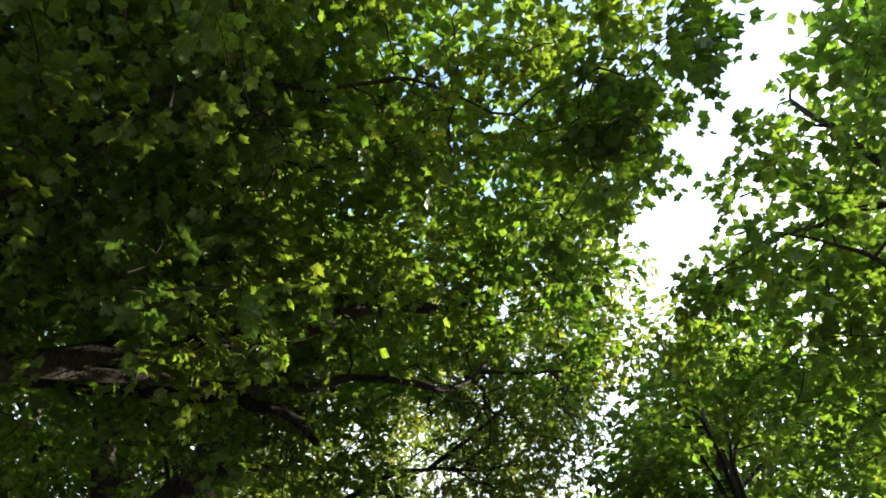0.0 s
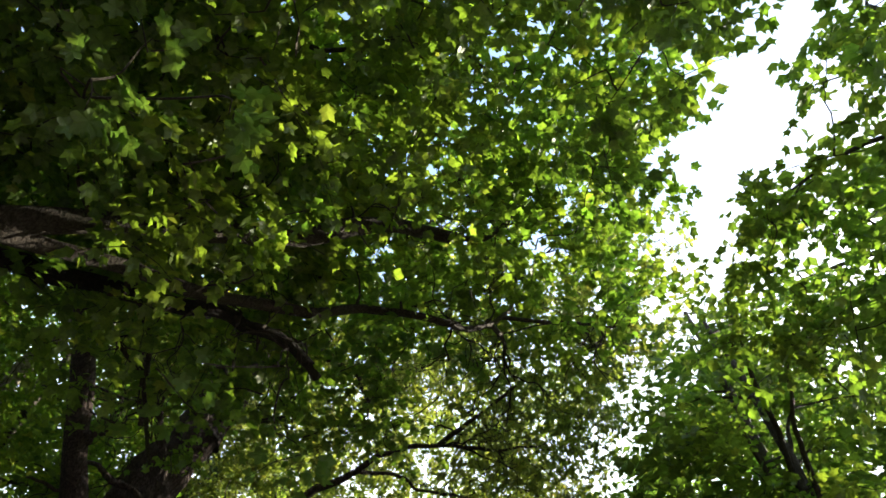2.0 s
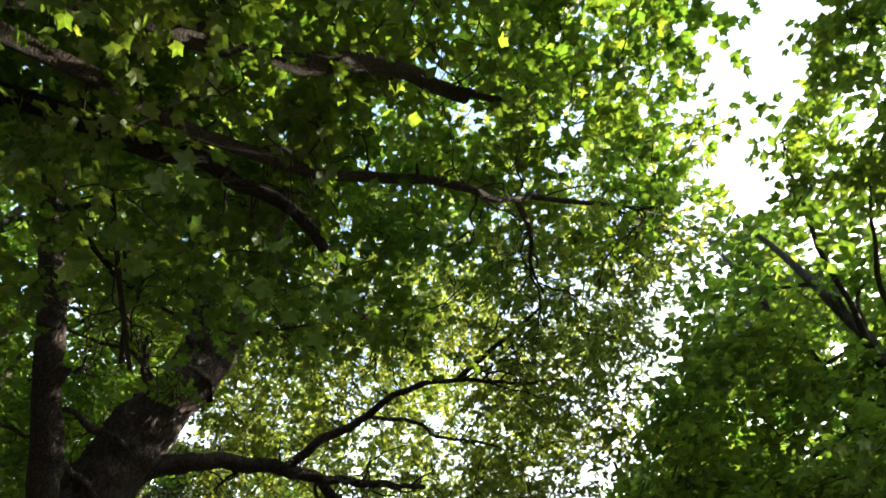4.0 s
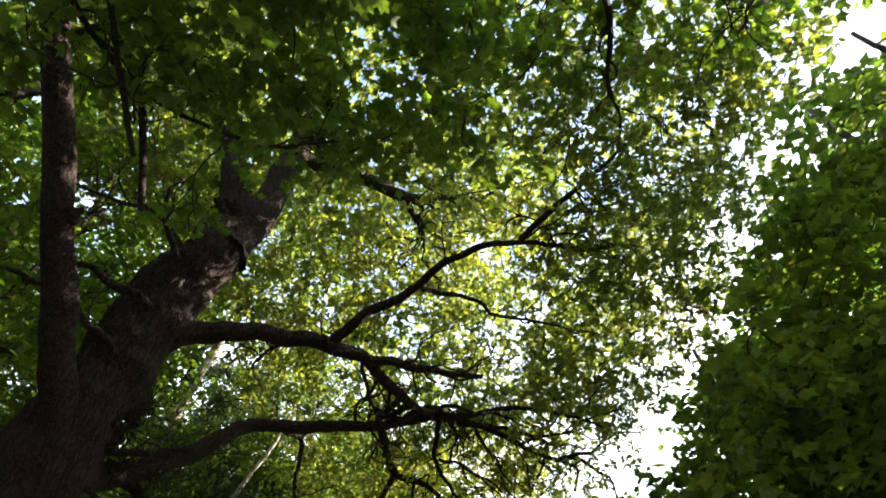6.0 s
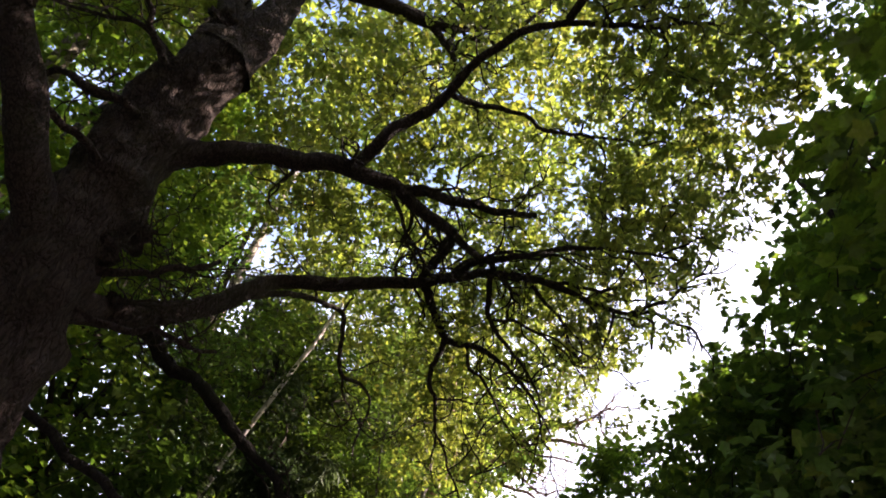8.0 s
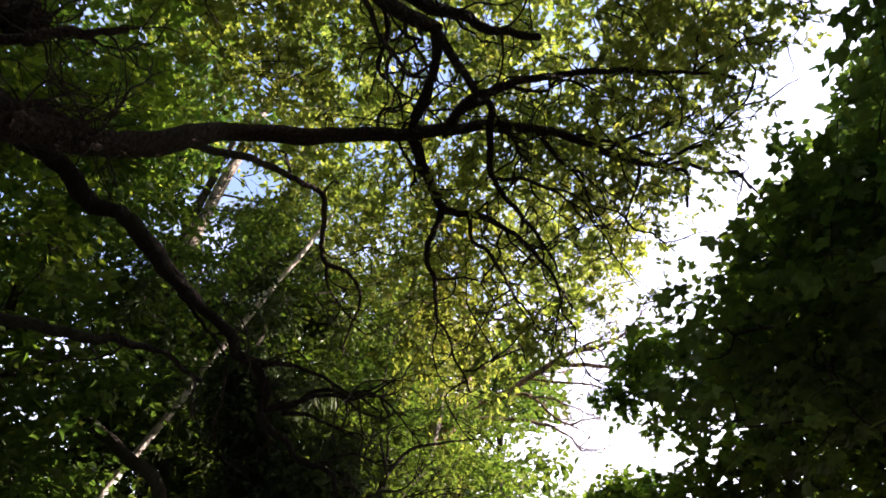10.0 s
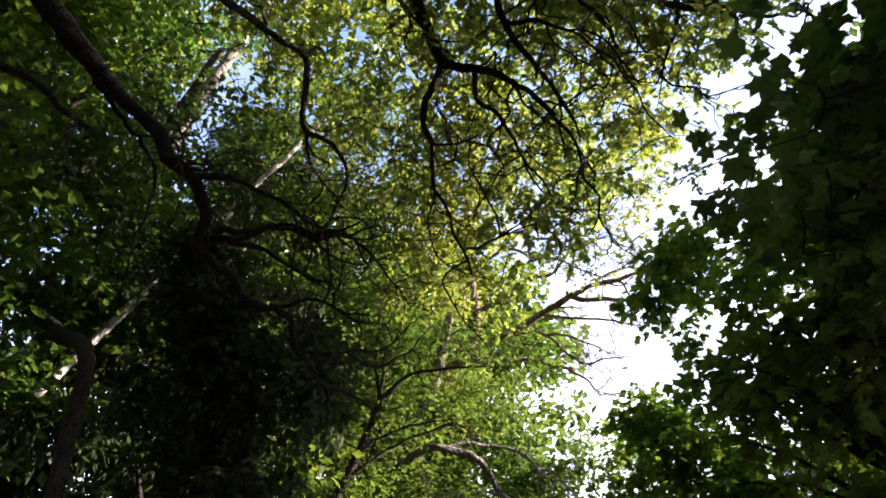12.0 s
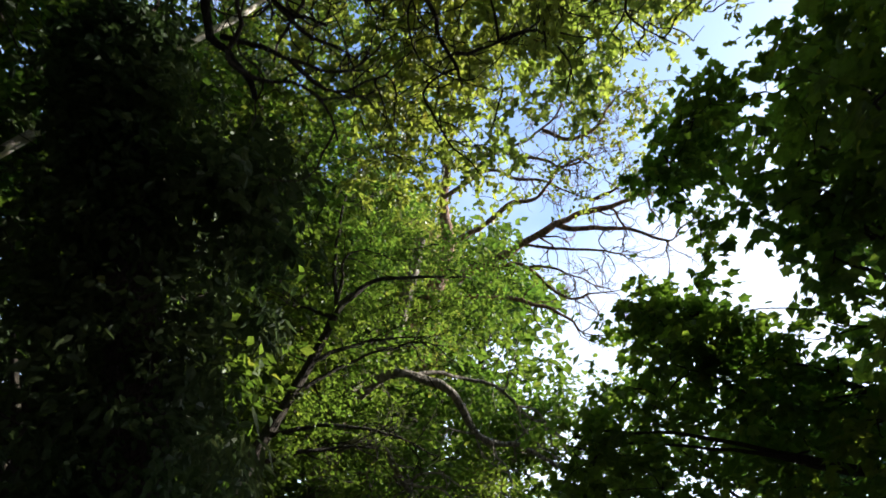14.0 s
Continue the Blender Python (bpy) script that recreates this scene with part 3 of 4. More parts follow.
crooked_branch([(-2.93, 16.3, 9.07), (-3.08, 16.54, 8.83), (-3.29, 16.76, 8.56), (-3.24, 17.04, 8.3), (-3.28, 17.24, 8.06), (-3.25, 17.55, 7.71), (-3.05, 17.91, 7.27), (-3.02, 18.1, 7.0)], 0.055, 0.012)
crooked_branch([(-3.25, 17.07, 8.34), (-3.02, 17.09, 8.29), (-2.74, 17.04, 8.27)], 0.026, 0.01)
crooked_branch([(-3.05, 17.91, 7.27), (-2.8, 17.95, 7.35), (-2.55, 17.9, 7.45)], 0.02, 0.008)
crooked_branch([(-2.59, 16.55, 8.97), (-2.62, 16.8, 8.73), (-2.41, 17.0, 8.54), (-2.27, 17.28, 8.23), (-2.15, 17.49, 7.98), (-1.93, 17.72, 7.67)], 0.038, 0.01)
crooked_branch([(-2.7, 15.45, 9.5), (-2.44, 15.21, 9.5), (-2.13, 15.08, 9.45), (-1.93, 15.18, 9.36), (-2.12, 15.82, 9.11), (-2.08, 16.05, 9.0), (-1.94, 16.38, 8.84), (-1.76, 16.73, 8.65), (-1.57, 17.07, 8.44), (-1.52, 17.4, 8.2)], 0.075, 0.012)
crooked_branch([(-2.08, 16.12, 9.1), (-1.61, 16.22, 9.02), (-1.25, 16.47, 8.79), (-0.97, 16.75, 8.51)], 0.032, 0.01)
crooked_branch([(-0.54, 16.37, 9.5), (-0.13, 16.28, 9.57), (0.39, 16.2, 9.62), (0.86, 16.12, 9.64)], 0.042, 0.012)
crooked_branch([(-0.06, 16.6, 9.4), (-0.2, 16.86, 9.18), (-0.45, 17.22, 8.85)], 0.03, 0.01)
crooked_branch([(-1.35, 15.9, 9.57), (-1.12, 16.25, 9.33), (-0.91, 16.53, 9.11), (-0.88, 16.72, 8.95), (-0.67, 17.05, 8.63)], 0.036, 0.01)
crooked_branch([(-3.08, 15.2, 9.3), (-2.94, 14.96, 9.33), (-2.71, 14.7, 9.34), (-2.45, 14.1, 8.9)], 0.06, 0.05)
crooked_branch([(-1.98, 14.95, 9.33), (-1.66, 14.87, 9.3), (-1.23, 14.98, 9.15), (-0.96, 14.88, 9.11), (-0.4, 15.2, 9.0)], 0.04, 0.012)
crooked_branch([(-1.4, 15.92, 9.73), (-0.7, 16.2, 9.75), (0.07, 16.63, 9.7), (0.6, 16.9, 9.8)], 0.05, 0.014)
oak.limb("limb", [(-2.25, 13.5, 8.2), (-2.5, 14.2, 8.7), (-2.95, 14.9, 9.15)], 0.06, 0.05, 6)
oak.limb("limb", [(-2.25, 13.5, 8.2), (-2.1, 14.4, 8.8), (-2.1, 14.9, 9.1)], 0.06, 0.05, 6)
# The low limbs from here use the bark with shade painted in.
oak.limb("limb", [(-6.1, 12.1, 6.2), (-6.15, 13.2, 6.9), (-5.85, 13.6, 6.75), (-5.35, 13.9, 6.35), (-5.02, 14.4, 6.05), (-4.82, 14.8, 5.85), (-4.6, 15.25, 5.6), (-4.58, 15.72, 5.36), (-4.42, 16.2, 5.1)], 0.115, 0.03, 12, 0.12, 0.35, rough=3.0, bark=SHADED_BARK)


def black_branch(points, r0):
    oak.limb("limb", points, r0, 0.35 * r0, 7, 0.09, 0.3, rough=3.0, bark=SHADED_BARK)


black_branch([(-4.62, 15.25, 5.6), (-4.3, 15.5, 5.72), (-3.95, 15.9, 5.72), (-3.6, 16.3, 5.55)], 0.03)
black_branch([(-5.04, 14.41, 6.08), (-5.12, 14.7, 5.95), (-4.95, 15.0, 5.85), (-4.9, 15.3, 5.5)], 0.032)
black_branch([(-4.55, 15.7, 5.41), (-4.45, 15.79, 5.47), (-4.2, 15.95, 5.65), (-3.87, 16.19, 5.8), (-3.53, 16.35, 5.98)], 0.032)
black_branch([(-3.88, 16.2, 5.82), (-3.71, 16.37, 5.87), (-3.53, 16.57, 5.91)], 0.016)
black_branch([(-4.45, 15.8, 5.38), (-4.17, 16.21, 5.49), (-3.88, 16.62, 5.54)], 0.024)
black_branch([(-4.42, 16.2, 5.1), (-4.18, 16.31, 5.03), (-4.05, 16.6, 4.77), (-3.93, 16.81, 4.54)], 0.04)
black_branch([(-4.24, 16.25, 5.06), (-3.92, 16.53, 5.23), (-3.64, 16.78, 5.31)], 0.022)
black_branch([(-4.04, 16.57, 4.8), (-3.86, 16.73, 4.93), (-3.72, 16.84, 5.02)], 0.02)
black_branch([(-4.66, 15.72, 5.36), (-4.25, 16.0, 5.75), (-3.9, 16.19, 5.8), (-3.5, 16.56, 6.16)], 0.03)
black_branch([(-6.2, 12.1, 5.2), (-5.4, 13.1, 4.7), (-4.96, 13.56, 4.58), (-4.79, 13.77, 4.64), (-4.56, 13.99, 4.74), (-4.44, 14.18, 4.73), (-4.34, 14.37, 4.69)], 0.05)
oak.limb("limb", [(-5.45, 13.9, 8.0), (-5.3, 14.8, 9.0), (-5.1, 15.6, 9.6), (-4.8, 16.2, 9.7), (-4.95, 16.6, 9.1), (-4.84, 16.7, 8.75), (-4.6, 17.0, 8.76), (-4.53, 17.34, 8.69), (-4.61, 17.54, 8.5), (-4.81, 17.66, 8.2), (-4.91, 17.84, 7.9)], 0.06, 0.012, 7, 0.06, rough=2.2, label="drooping crooked branch")
oak.limb("limb", [(-4.84, 16.7, 8.75), (-4.95, 17.1, 8.6), (-4.89, 17.36, 8.5), (-5.06, 17.45, 8.2)], 0.025, 0.01, 6, 0.06, rough=2.4)
oak.limb("limb", [(-4.05, 10.85, 11.6), (-3.75, 11.08, 11.7), (-2.94, 11.58, 11.89), (-2.24, 12.1, 11.97), (-1.77, 12.31, 12.13), (-1.16, 12.44, 12.43)], 0.17, 0.06, 12, 0.05, 0.2)
oak.limb("limb", [(-2.34, 12.07, 11.98), (-2.17, 12.29, 11.66), (-2.06, 12.47, 11.35), (-2.0, 12.7, 11.0)], 0.08, 0.02, 8)
oak.limb("limb", [(-5.15, 11.0, 9.0), (-5.52, 10.48, 9.35), (-6.1, 10.23, 9.44), (-6.8, 9.9, 9.58)], 0.05, 0.015, 7)
oak.limb("limb", [(-1.3, 12.4, 12.4), (-0.8, 12.6, 12.6), (0.0, 12.4, 13.2)], 0.06, 0.02, 7)

for line, r0, r1 in oak.lines[4:]:
    if r0 < 0.26 and line[-1][2] > 7:
        oak.ramify(line, max(0.016, r0 * 0.24), 6 if r0 > 0.06 else 3, 1.7, 2, 0.06, 0.45)
for points, r0 in (([(-5.3, 11.0, 7.9), (-5.6, 10.7, 8.0), (-6.0, 10.5, 8.1), (-6.3, 10.45, 8.0)], 0.07), ([(-5.5, 11.1, 7.2), (-5.7, 10.6, 7.3), (-6.1, 10.2, 7.45), (-6.6, 9.9, 7.5)], 0.045), ([(-5.1, 10.75, 8.6), (-5.2, 10.3, 8.9), (-5.05, 10.0, 9.2)], 0.05),
                   ([(-5.75, 11.9, 6.4), (-5.0, 12.1, 6.5), (-4.55, 12.3, 6.75)], 0.06), ([(-5.8, 12.0, 6.0), (-5.1, 12.5, 5.9), (-4.7, 13.0, 6.1)], 0.045)):
    stub = oak.limb("limb", points, r0, 0.5 * r0, 8, 0.12, 0.35, rough=3, label="dead stub")
    oak.ramify(stub, 0.012, 5, 0.7, 2, 0.02, 0.35)
oak.limb("limb", [(-5.95, 8.0, 9.6), (-5.3, 7.9, 9.5), (-4.98, 8.4, 9.2), (-5.2, 9.3, 9.0), (-5.25, 9.9, 8.5)], 0.06, 0.045, 7, 0.04, label="bare hanging dead branch")
for line, r0, r1 in oak.lines:
    if line[-1][2] < 7:
        oak.ramify(line[len(line) // 3:], 0.016, 6 if r0 > 0.1 else 2, 0.8, 2, 0.0, 0.3)
oak_boughs = np.vstack([
    layer(250, (-6.5, 5.0), (7.8, 13.2), (10.2, 13.2), LEFT, 0.44, -0.14), layer(330, (-6.0, 4.5), (13.2, 20.2), (10.2, 13.0), LEFT, 0.42, -0.16),
    layer(84, (0.0, 4.4), (8.5, 13.0), (9.0, 10.8), LEFT, 0.44), layer(84, (-0.2, 3.4), (13.0, 17.5), (8.8, 10.4), LEFT, 0.46),
    layer(80, (-3.8, -0.4), (15.8, 19.4), (9.2, 10.8), LEFT, 0.42), layer(12, (-3.4, -1.0), (17.6, 19.2), (7.4, 8.6), LEFT, 0.42), layer(30, (-4.6, -3.0), (18.6, 20.6), (8.8, 10.6), LEFT, 0.42)])
oak.foliage(oak.boughs(oak_boughs), 0.128, LOBED, 0.52, 8, 11, 0.5, 0.6, rosette=True)
fringe = layer(130, (-1.0, 3.6), (12.5, 18.8), (8.0, 10.4), None, 0.42)
fringe = fringe[(lean(fringe) > 0.46) & (lean(fringe) < 0.57)]
oak.foliage(oak.boughs(fringe), 0.13, LOBED, 0.42, 4, 6, 0.5, 0.6, rosette=True)
# The layer of 18 clumps is added to keep sun off the trunk.
oak_top = np.vstack([layer(62, (-6.5, 4), (8, 19), (12.8, 14.8), LEFT, 0.7, -0.1), layer(40, (-9.0, -4.0), (12, 20), (12.5, 15.5), LEFT, 0.7), layer(54, (-5.5, 1.0), (12.0, 18.0), (13.2, 15.0), LEFT, 0.55, -0.25), layer(18, (-3.6, 0.0), (11.5, 15.5), (13.2, 15.2), LEFT, 0.6),
                     blob(60, (-4.8, 10.5, 14.5), (3.0, 3.5, 2.2), 11.5, LEFT), blob(60, (-5.8, 7.0, 12.5), (2.2, 2.5, 2.0), 10.0, LEFT)])
oak.foliage(oak.boughs(oak_top), 0.19, OAK_OUTLINE, 0.8, 8, 9, 0.4)
for n, (place, r) in enumerate((((-4.75, 10.75, 9.8), 0.22), ((-5.75, 11.2, 8.1), 0.24), ((-5.55, 11.8, 6.6), 0.2), ((-5.65, 12.1, 7.2), 0.22), ((-5.75, 9.6, 8.0), 0.13), ((-5.9, 12.6, 6.6), 0.2), ((-5.85, 13.2, 7.05), 0.15))):
    bm = bmesh.new()
    bmesh.ops.create_icosphere(bm, subdivisions=4, radius=r)
    for w in bm.verts:
        w.co *= 0.72 + 0.5 * noise.noise(w.co * 9 + Vector((n * 7, 0, 0))) + 0.3 * noise.noise(w.co * 24)
        w.co += Vector(place) - Vector(oak.place)
    me = bpy.data.meshes.new("burr")
    bm.to_mesh(me)
    bm.free()
    me.polygons.foreach_set("use_smooth", np.full(len(me.polygons), True))
    part("burr", me, OAK_BARK, oak.wood[0][1], "knobbly bark burr")
    stub = np.array(place)
    oak.ramify(np.array([stub, stub + (0.1, 0.05, 0.1), stub + (0.2, 0.1, 0.2)]), 0.012, 9 if place[1] < 12.4 else 16, 0.85, 2, 0.0, 0.42)
oak.finish(OAK_LEAF, "yellow-green lobed oak leaves")

# ---- the leafy maple over the start of the path ----
maple = Tree("field_maple", "dense green maple overhanging the footpath", DARK_BARK, (-5.2, 3.2, 0), "maples along the path")
maple.limb("trunk", [(-5.2, 3.2, -0.2), (-5.1, 3.3, 2.5), (-4.9, 3.6, 5.0), (-4.6, 4.0, 7.5), (-4.4, 4.2, 10.0)], 0.24, 0.08, 12)
maple.limb("limb", [(-5.0, 3.5, 4.2), (-3.9, 4.2, 5.6), (-2.6, 4.9, 6.6), (-1.78, 5.4, 7.2), (-1.2, 5.6, 7.8), (-0.6, 6.0, 8.3), (-0.2, 6.2, 8.5)], 0.125, 0.085, 12, 0.06, 0.25)
maple.limb("limb", [(-0.3, 6.15, 8.45), (0.2, 6.3, 8.6), (0.7, 6.2, 9.1), (1.3, 6.4, 9.4)], 0.05, 0.015, 7, 0.12)
maple.limb("limb", [(-3.9, 4.2, 5.6), (-2.8, 5.6, 6.6), (-1.84, 6.5, 7.3), (-1.37, 6.8, 7.7), (-0.72, 6.85, 7.68), (-0.25, 7.0, 7.66), (0.11, 7.25, 7.86), (0.5, 7.5, 8.4), (0.8, 7.9, 9.4), (1.0, 7.5, 10.6)], 0.08, 0.02, 8, 0.05)
maple.limb("limb", [(0.3, 7.4, 8.2), (0.6, 8.2, 8.7), (0.7, 8.9, 9.0), (0.9, 9.5, 9.1)], 0.045, 0.015, 6)
maple.limb("limb", [(0.5, 7.5, 8.4), (1.5, 7.8, 8.6), (2.4, 8.2, 9.0)], 0.04, 0.012, 6)
maple.limb("limb", [(-4.9, 3.6, 5.0), (-4.2, 4.9, 6.1), (-3.19, 5.8, 6.61), (-2.79, 6.07, 6.81), (-2.44, 6.39, 6.93), (-2.09, 6.71, 6.99), (-1.78, 7.13, 6.96)], 0.105, 0.06, 9, 0.08, rough=2, bark=SHADED_BARK)
maple.limb("limb", [(-4.6, 4.0, 7.3), (-5.2, 5.6, 8.4), (-4.8, 6.5, 7.9), (-4.44, 7.46, 7.64), (-4.14, 8.03, 7.58), (-3.67, 8.44, 7.62), (-3.08, 8.81, 7.68), (-2.35, 8.91, 7.87)], 0.045, 0.014, 7, 0.06, rough=2)
maple.limb("limb", [(-4.7, 6.3, 7.9), (-4.11, 6.55, 7.8), (-4.04, 7.23, 7.34), (-3.93, 7.82, 6.85), (-3.85, 8.2, 6.46)], 0.035, 0.024, 7, 0.03, label="bare hanging twig")
maple.limb("limb", [(-4.8, 3.8, 6.0), (-3.6, 3.6, 7.2), (-2.0, 3.6, 8.2), (-0.6, 3.8, 8.7), (0.6, 4.4, 9.2)], 0.05, 0.012, 7, 0.25)
maple.limb("limb", [(-5.0, 3.5, 4.4), (-3.6, 2.6, 5.8), (-2.0, 2.2, 6.9), (-0.4, 2.3, 7.3), (0.7, 2.7, 7.4)], 0.04, 0.012, 7, 0.15)
for line, r0, r1 in maple.lines[1:]:
    maple.ramify(line, 0.016, 6, 1.3, 2, 0.05, 0.55)
low = np.vstack([layer(30, (-2.4, 3.4), (4.9, 7.4), (7.4, 9.2), LEFT, 0.45), layer(165, (-6.0, -1.3), (0.5, 5.8), (5.7, 7.5), LEFT, 0.38), layer(46, (-4.2, -0.8), (6.6, 9.2), (7.0, 8.8), LEFT, 0.42), layer(130, (-4.0, -0.4), (-0.4, 4.9), (6.6, 9.0), LEFT), layer(75, (-0.4, 4.6), (-0.4, 4.9), (6.8, 9.4), LEFT, 0.5)])
maple.foliage(maple.boughs(low), 0.122, MAPLE, 0.55, 8, 8, 0.35, 0.4, 0.3)
mid = np.vstack([layer(34, (-3.5, -0.8), (5.2, 9.0), (8.4, 10.4), LEFT, 0.5, -0.12), layer(48, (-0.8, 4.6), (5.2, 9.2), (8.6, 11.0), LEFT, 0.55, -0.1), blob(16, (-3.6, 6.6, 7.4), (2.0, 1.4, 1.4), 5.8, LEFT), layer(20, (0.3, 2.3), (4.0, 6.8), (8.8, 10.6), LEFT, 0.5, -9)])
maple.foliage(maple.boughs(mid), 0.15, MAPLE, 0.6, 7, 8, 0.45, 0.45, 0.35)
# Upper layers, partly out of view, added to darken the leaves below.
high = np.vstack([layer(14, (-3.4, 2.4), (6.0, 9.4), (10.8, 12.2), LEFT, 0.6), layer(95, (-6, -0.4), (-1.0, 5.0), (9.6, 11.6), LEFT, 0.55), layer(46, (-1.0, 4.2), (-0.5, 5.2), (9.2, 11.0), LEFT, 0.5), layer(110, (-6.5, -0.8), (0.0, 6.0), (7.8, 9.8), LEFT, 0.42), layer(60, (-4.5, 1.0), (-2.5, 1.5), (8.0, 10.0), LEFT, 0.5), blob(40, (-3.5, 3.5, 11.0), (3.8, 4.0, 1.6), 8.8, LEFT)])
maple.foliage(maple.boughs(high, reach=6), 0.21, POINTED, 0.8, 8, 9, 0.4, wood=False)
hanging = np.vstack([layer(9, (-2.5, -1.4), (5.1, 6.4), (5.0, 6.4), None, 0.4), layer(4, (-2.6, -1.0), (2.6, 3.6), (5.2, 5.9), None, 0.5)])
maple.foliage(maple.boughs(hanging, reach=6), 0.16, MAPLE, 0.42, 4, 4, 0.35, 0.35, 0.3, singly=[leaf_mesh(MAPLE_LEAF, b) for b in (0.25, 0.45, 0.1)])
overhang = blob(10, (1.7, 2.9, 7.0), (0.45, 0.7, 0.6))
maple.foliage(maple.boughs(overhang, reach=6), 0.125, MAPLE, 0.45, 6, 7, 0.4, 0.4, 0.35)
maple.finish(PALER_LEAF, "dark green shaded maple leaves")

# ---- the maples on the other side ----
def side_maple(x, y, tall, seeds, green=MAPLE_LEAF, leaf=0.112, label="dark leafy maple in the shade beside the footpath", large=None, curtain=None, spur=None):
    tree = Tree("maple_tree", label, DARK_BARK, (x, y, 0), "maples along the path")
    tree.limb("trunk", [(x, y, -0.2), (x - 0.15, y + 0.1, tall * 0.35), (x - 0.1, y - 0.1, tall * 0.7), (x - 0.3, y, tall)], 0.17, 0.03, 10)
    for n, c, spread in seeds:
        at = blob(n, c, spread, 3.2, RIGHT)
        for end in at[rng.permutation(len(at))[:9]]:
            z = max(1.6, min(end[2] - 1.2, tall * 0.85))
            base = np.array([x - 0.12, y, z])
            d = end - base
            tree.limb("limb", [base, base + d * 0.4 + (0, 0, 0.25), base + d * 0.75 + (0, 0, 0.2), end], 0.045, 0.01, 6, 0.1)
        tree.foliage(tree.boughs(at), leaf, MAPLE, 0.55, 8, 9, 0.45, 0.45, 0.3)
        back = blob(n // 4 if y < 12 or y > 17 else n // 2, np.array(c) + (1.7, 0.4, 0.3), np.array(spread) * (1.1, 1.1, 1.1), 3.0, RIGHT)
        tree.foliage(tree.boughs(back), 0.21, POINTED, 0.75, 8, 8, 0.45, wood=False)
    if curtain:
        at = layer(*curtain, RIGHT, 0.4)
        tree.foliage(tree.boughs(at, reach=6), 0.135, MAPLE, 0.5, 7, 7, 0.4, 0.4, 0.3)
    if spur:
        tree.foliage(tree.boughs(blob(*spur), reach=6), leaf, MAPLE, 0.5, 7, 8, 0.45, 0.45, 0.3)
    if large:
        low = layer(16, *large, None, 0.4)
        low = low[lean(low) > 0.52]
        tree.foliage(tree.boughs(low), 0.14, MAPLE, 0.45, 4, 4, 0.4, 0.4, 0.3, singly=[leaf_mesh(green, b) for b in (0.25, 0.45, 0.1)])
    return tree.finish(green, "lobed maple leaves")


side_maple(5.0, 3.6, 9.5, [(80, (4.6, 4.0, 7.2), (2.0, 3.0, 2.6)), (45, (3.6, 1.0, 8.0), (1.8, 1.6, 1.8))], PALER_LEAF, leaf=0.125, spur=(3, (3.5, 3.8, 7.6), (0.3, 1.0, 0.5)), label="bright green maple beside the footpath")
side_maple(4.6, 9.2, 10.5, [(60, (3.6, 8.0, 7.2), (2.2, 2.0, 3.2)), (70, (3.9, 10.8, 7.0), (2.3, 2.0, 3.2))], PALER_LEAF, curtain=(92, (0.7, 4.2), (9.3, 12.6), (4.0, 8.2)), spur=(14, (2.85, 7.4, 7.4), (0.35, 0.7, 0.6)))
side_maple(3.0, 14.6, 10.0, [(145, (2.4, 14.0, 7.0), (2.5, 3.0, 3.3)), (42, (0.6, 16.2, 5.8), (1.2, 1.4, 1.1))], leaf=0.14, curtain=(150, (0.1, 3.8), (11.5, 16.5), (3.2, 8.0)), large=((-0.6, 0.5), (14.7, 16.4), (4.4, 5.9)))
side_maple(1.4, 20.0, 8.6, [(105, (1.2, 19.4, 6.2), (2.4, 3.0, 2.4)), (9, (0.1, 18.9, 5.4), (0.9, 1.1, 0.8)), (13, (0.0, 17.9, 5.0), (0.7, 0.6, 0.45)), (45, (2.0, 18.2, 7.4), (1.6, 1.6, 1.6))], green=PALER_LEAF, leaf=0.125, spur=(24, (-0.3, 20.2, 8.0), (0.7, 1.0, 1.0)), label="leafy green maple beside the footpath")
side_maple(2.4, 22.6, 8.0, [(60, (1.6, 22.4, 4.9), (2.4, 2.2, 2.2)), (50, (-1.0, 22.0, 5.0), (1.7, 1.6, 1.7))], PALER_LEAF, leaf=0.12, spur=(40, (-1.3, 22.0, 6.7), (1.1, 1.0, 0.8)), label="leafy green maple beside the footpath")
side_maple(0.8, 25.8, 9.0, [(110, (0.3, 25.2, 5.6), (2.8, 2.4, 2.6))])

# ---- the tree with dead limbs beyond ----
dead = Tree("half_dead_oak", "tall oak with bare reddish dead limbs and a sunlit top", RED_BARK, (-8.2, 26.6, 0))
dead.limb("trunk", [(-8.2, 26.6, -0.2), (-7.8, 26.4, 5), (-6.76, 25.57, 10.0), (-5.62, 24.98, 10.85), (-4.9, 24.57, 11.31), (-4.5, 24.3, 11.8), (-4.4, 24.0, 12.4), (-4.3, 23.5, 13.2), (-4.1, 22.8, 13.9), (-3.9, 22.2, 14.8)], 0.3, 0.05, 12, 0.1)


def bare_limb(points, r0):
    dead.limb("limb", points, 0.85 * r0, 0.14 * r0, 8, 0.14, 0.2)


bare_limb([(-4.2, 24.2, 11.3), (-3.4, 23.9, 11.4), (-2.77, 23.8, 11.64), (-1.88, 23.63, 11.94), (-1.16, 23.56, 12.06), (-0.57, 23.54, 12.1), (-0.09, 23.4, 12.2), (0.27, 23.29, 12.28)], 0.13)
bare_limb([(-2.08, 23.7, 11.9), (-1.58, 23.81, 11.79), (-1.1, 23.86, 11.58), (-0.72, 23.81, 11.48), (-0.34, 23.87, 11.25), (-0.07, 23.9, 11.08), (0.06, 23.73, 11.15)], 0.075)
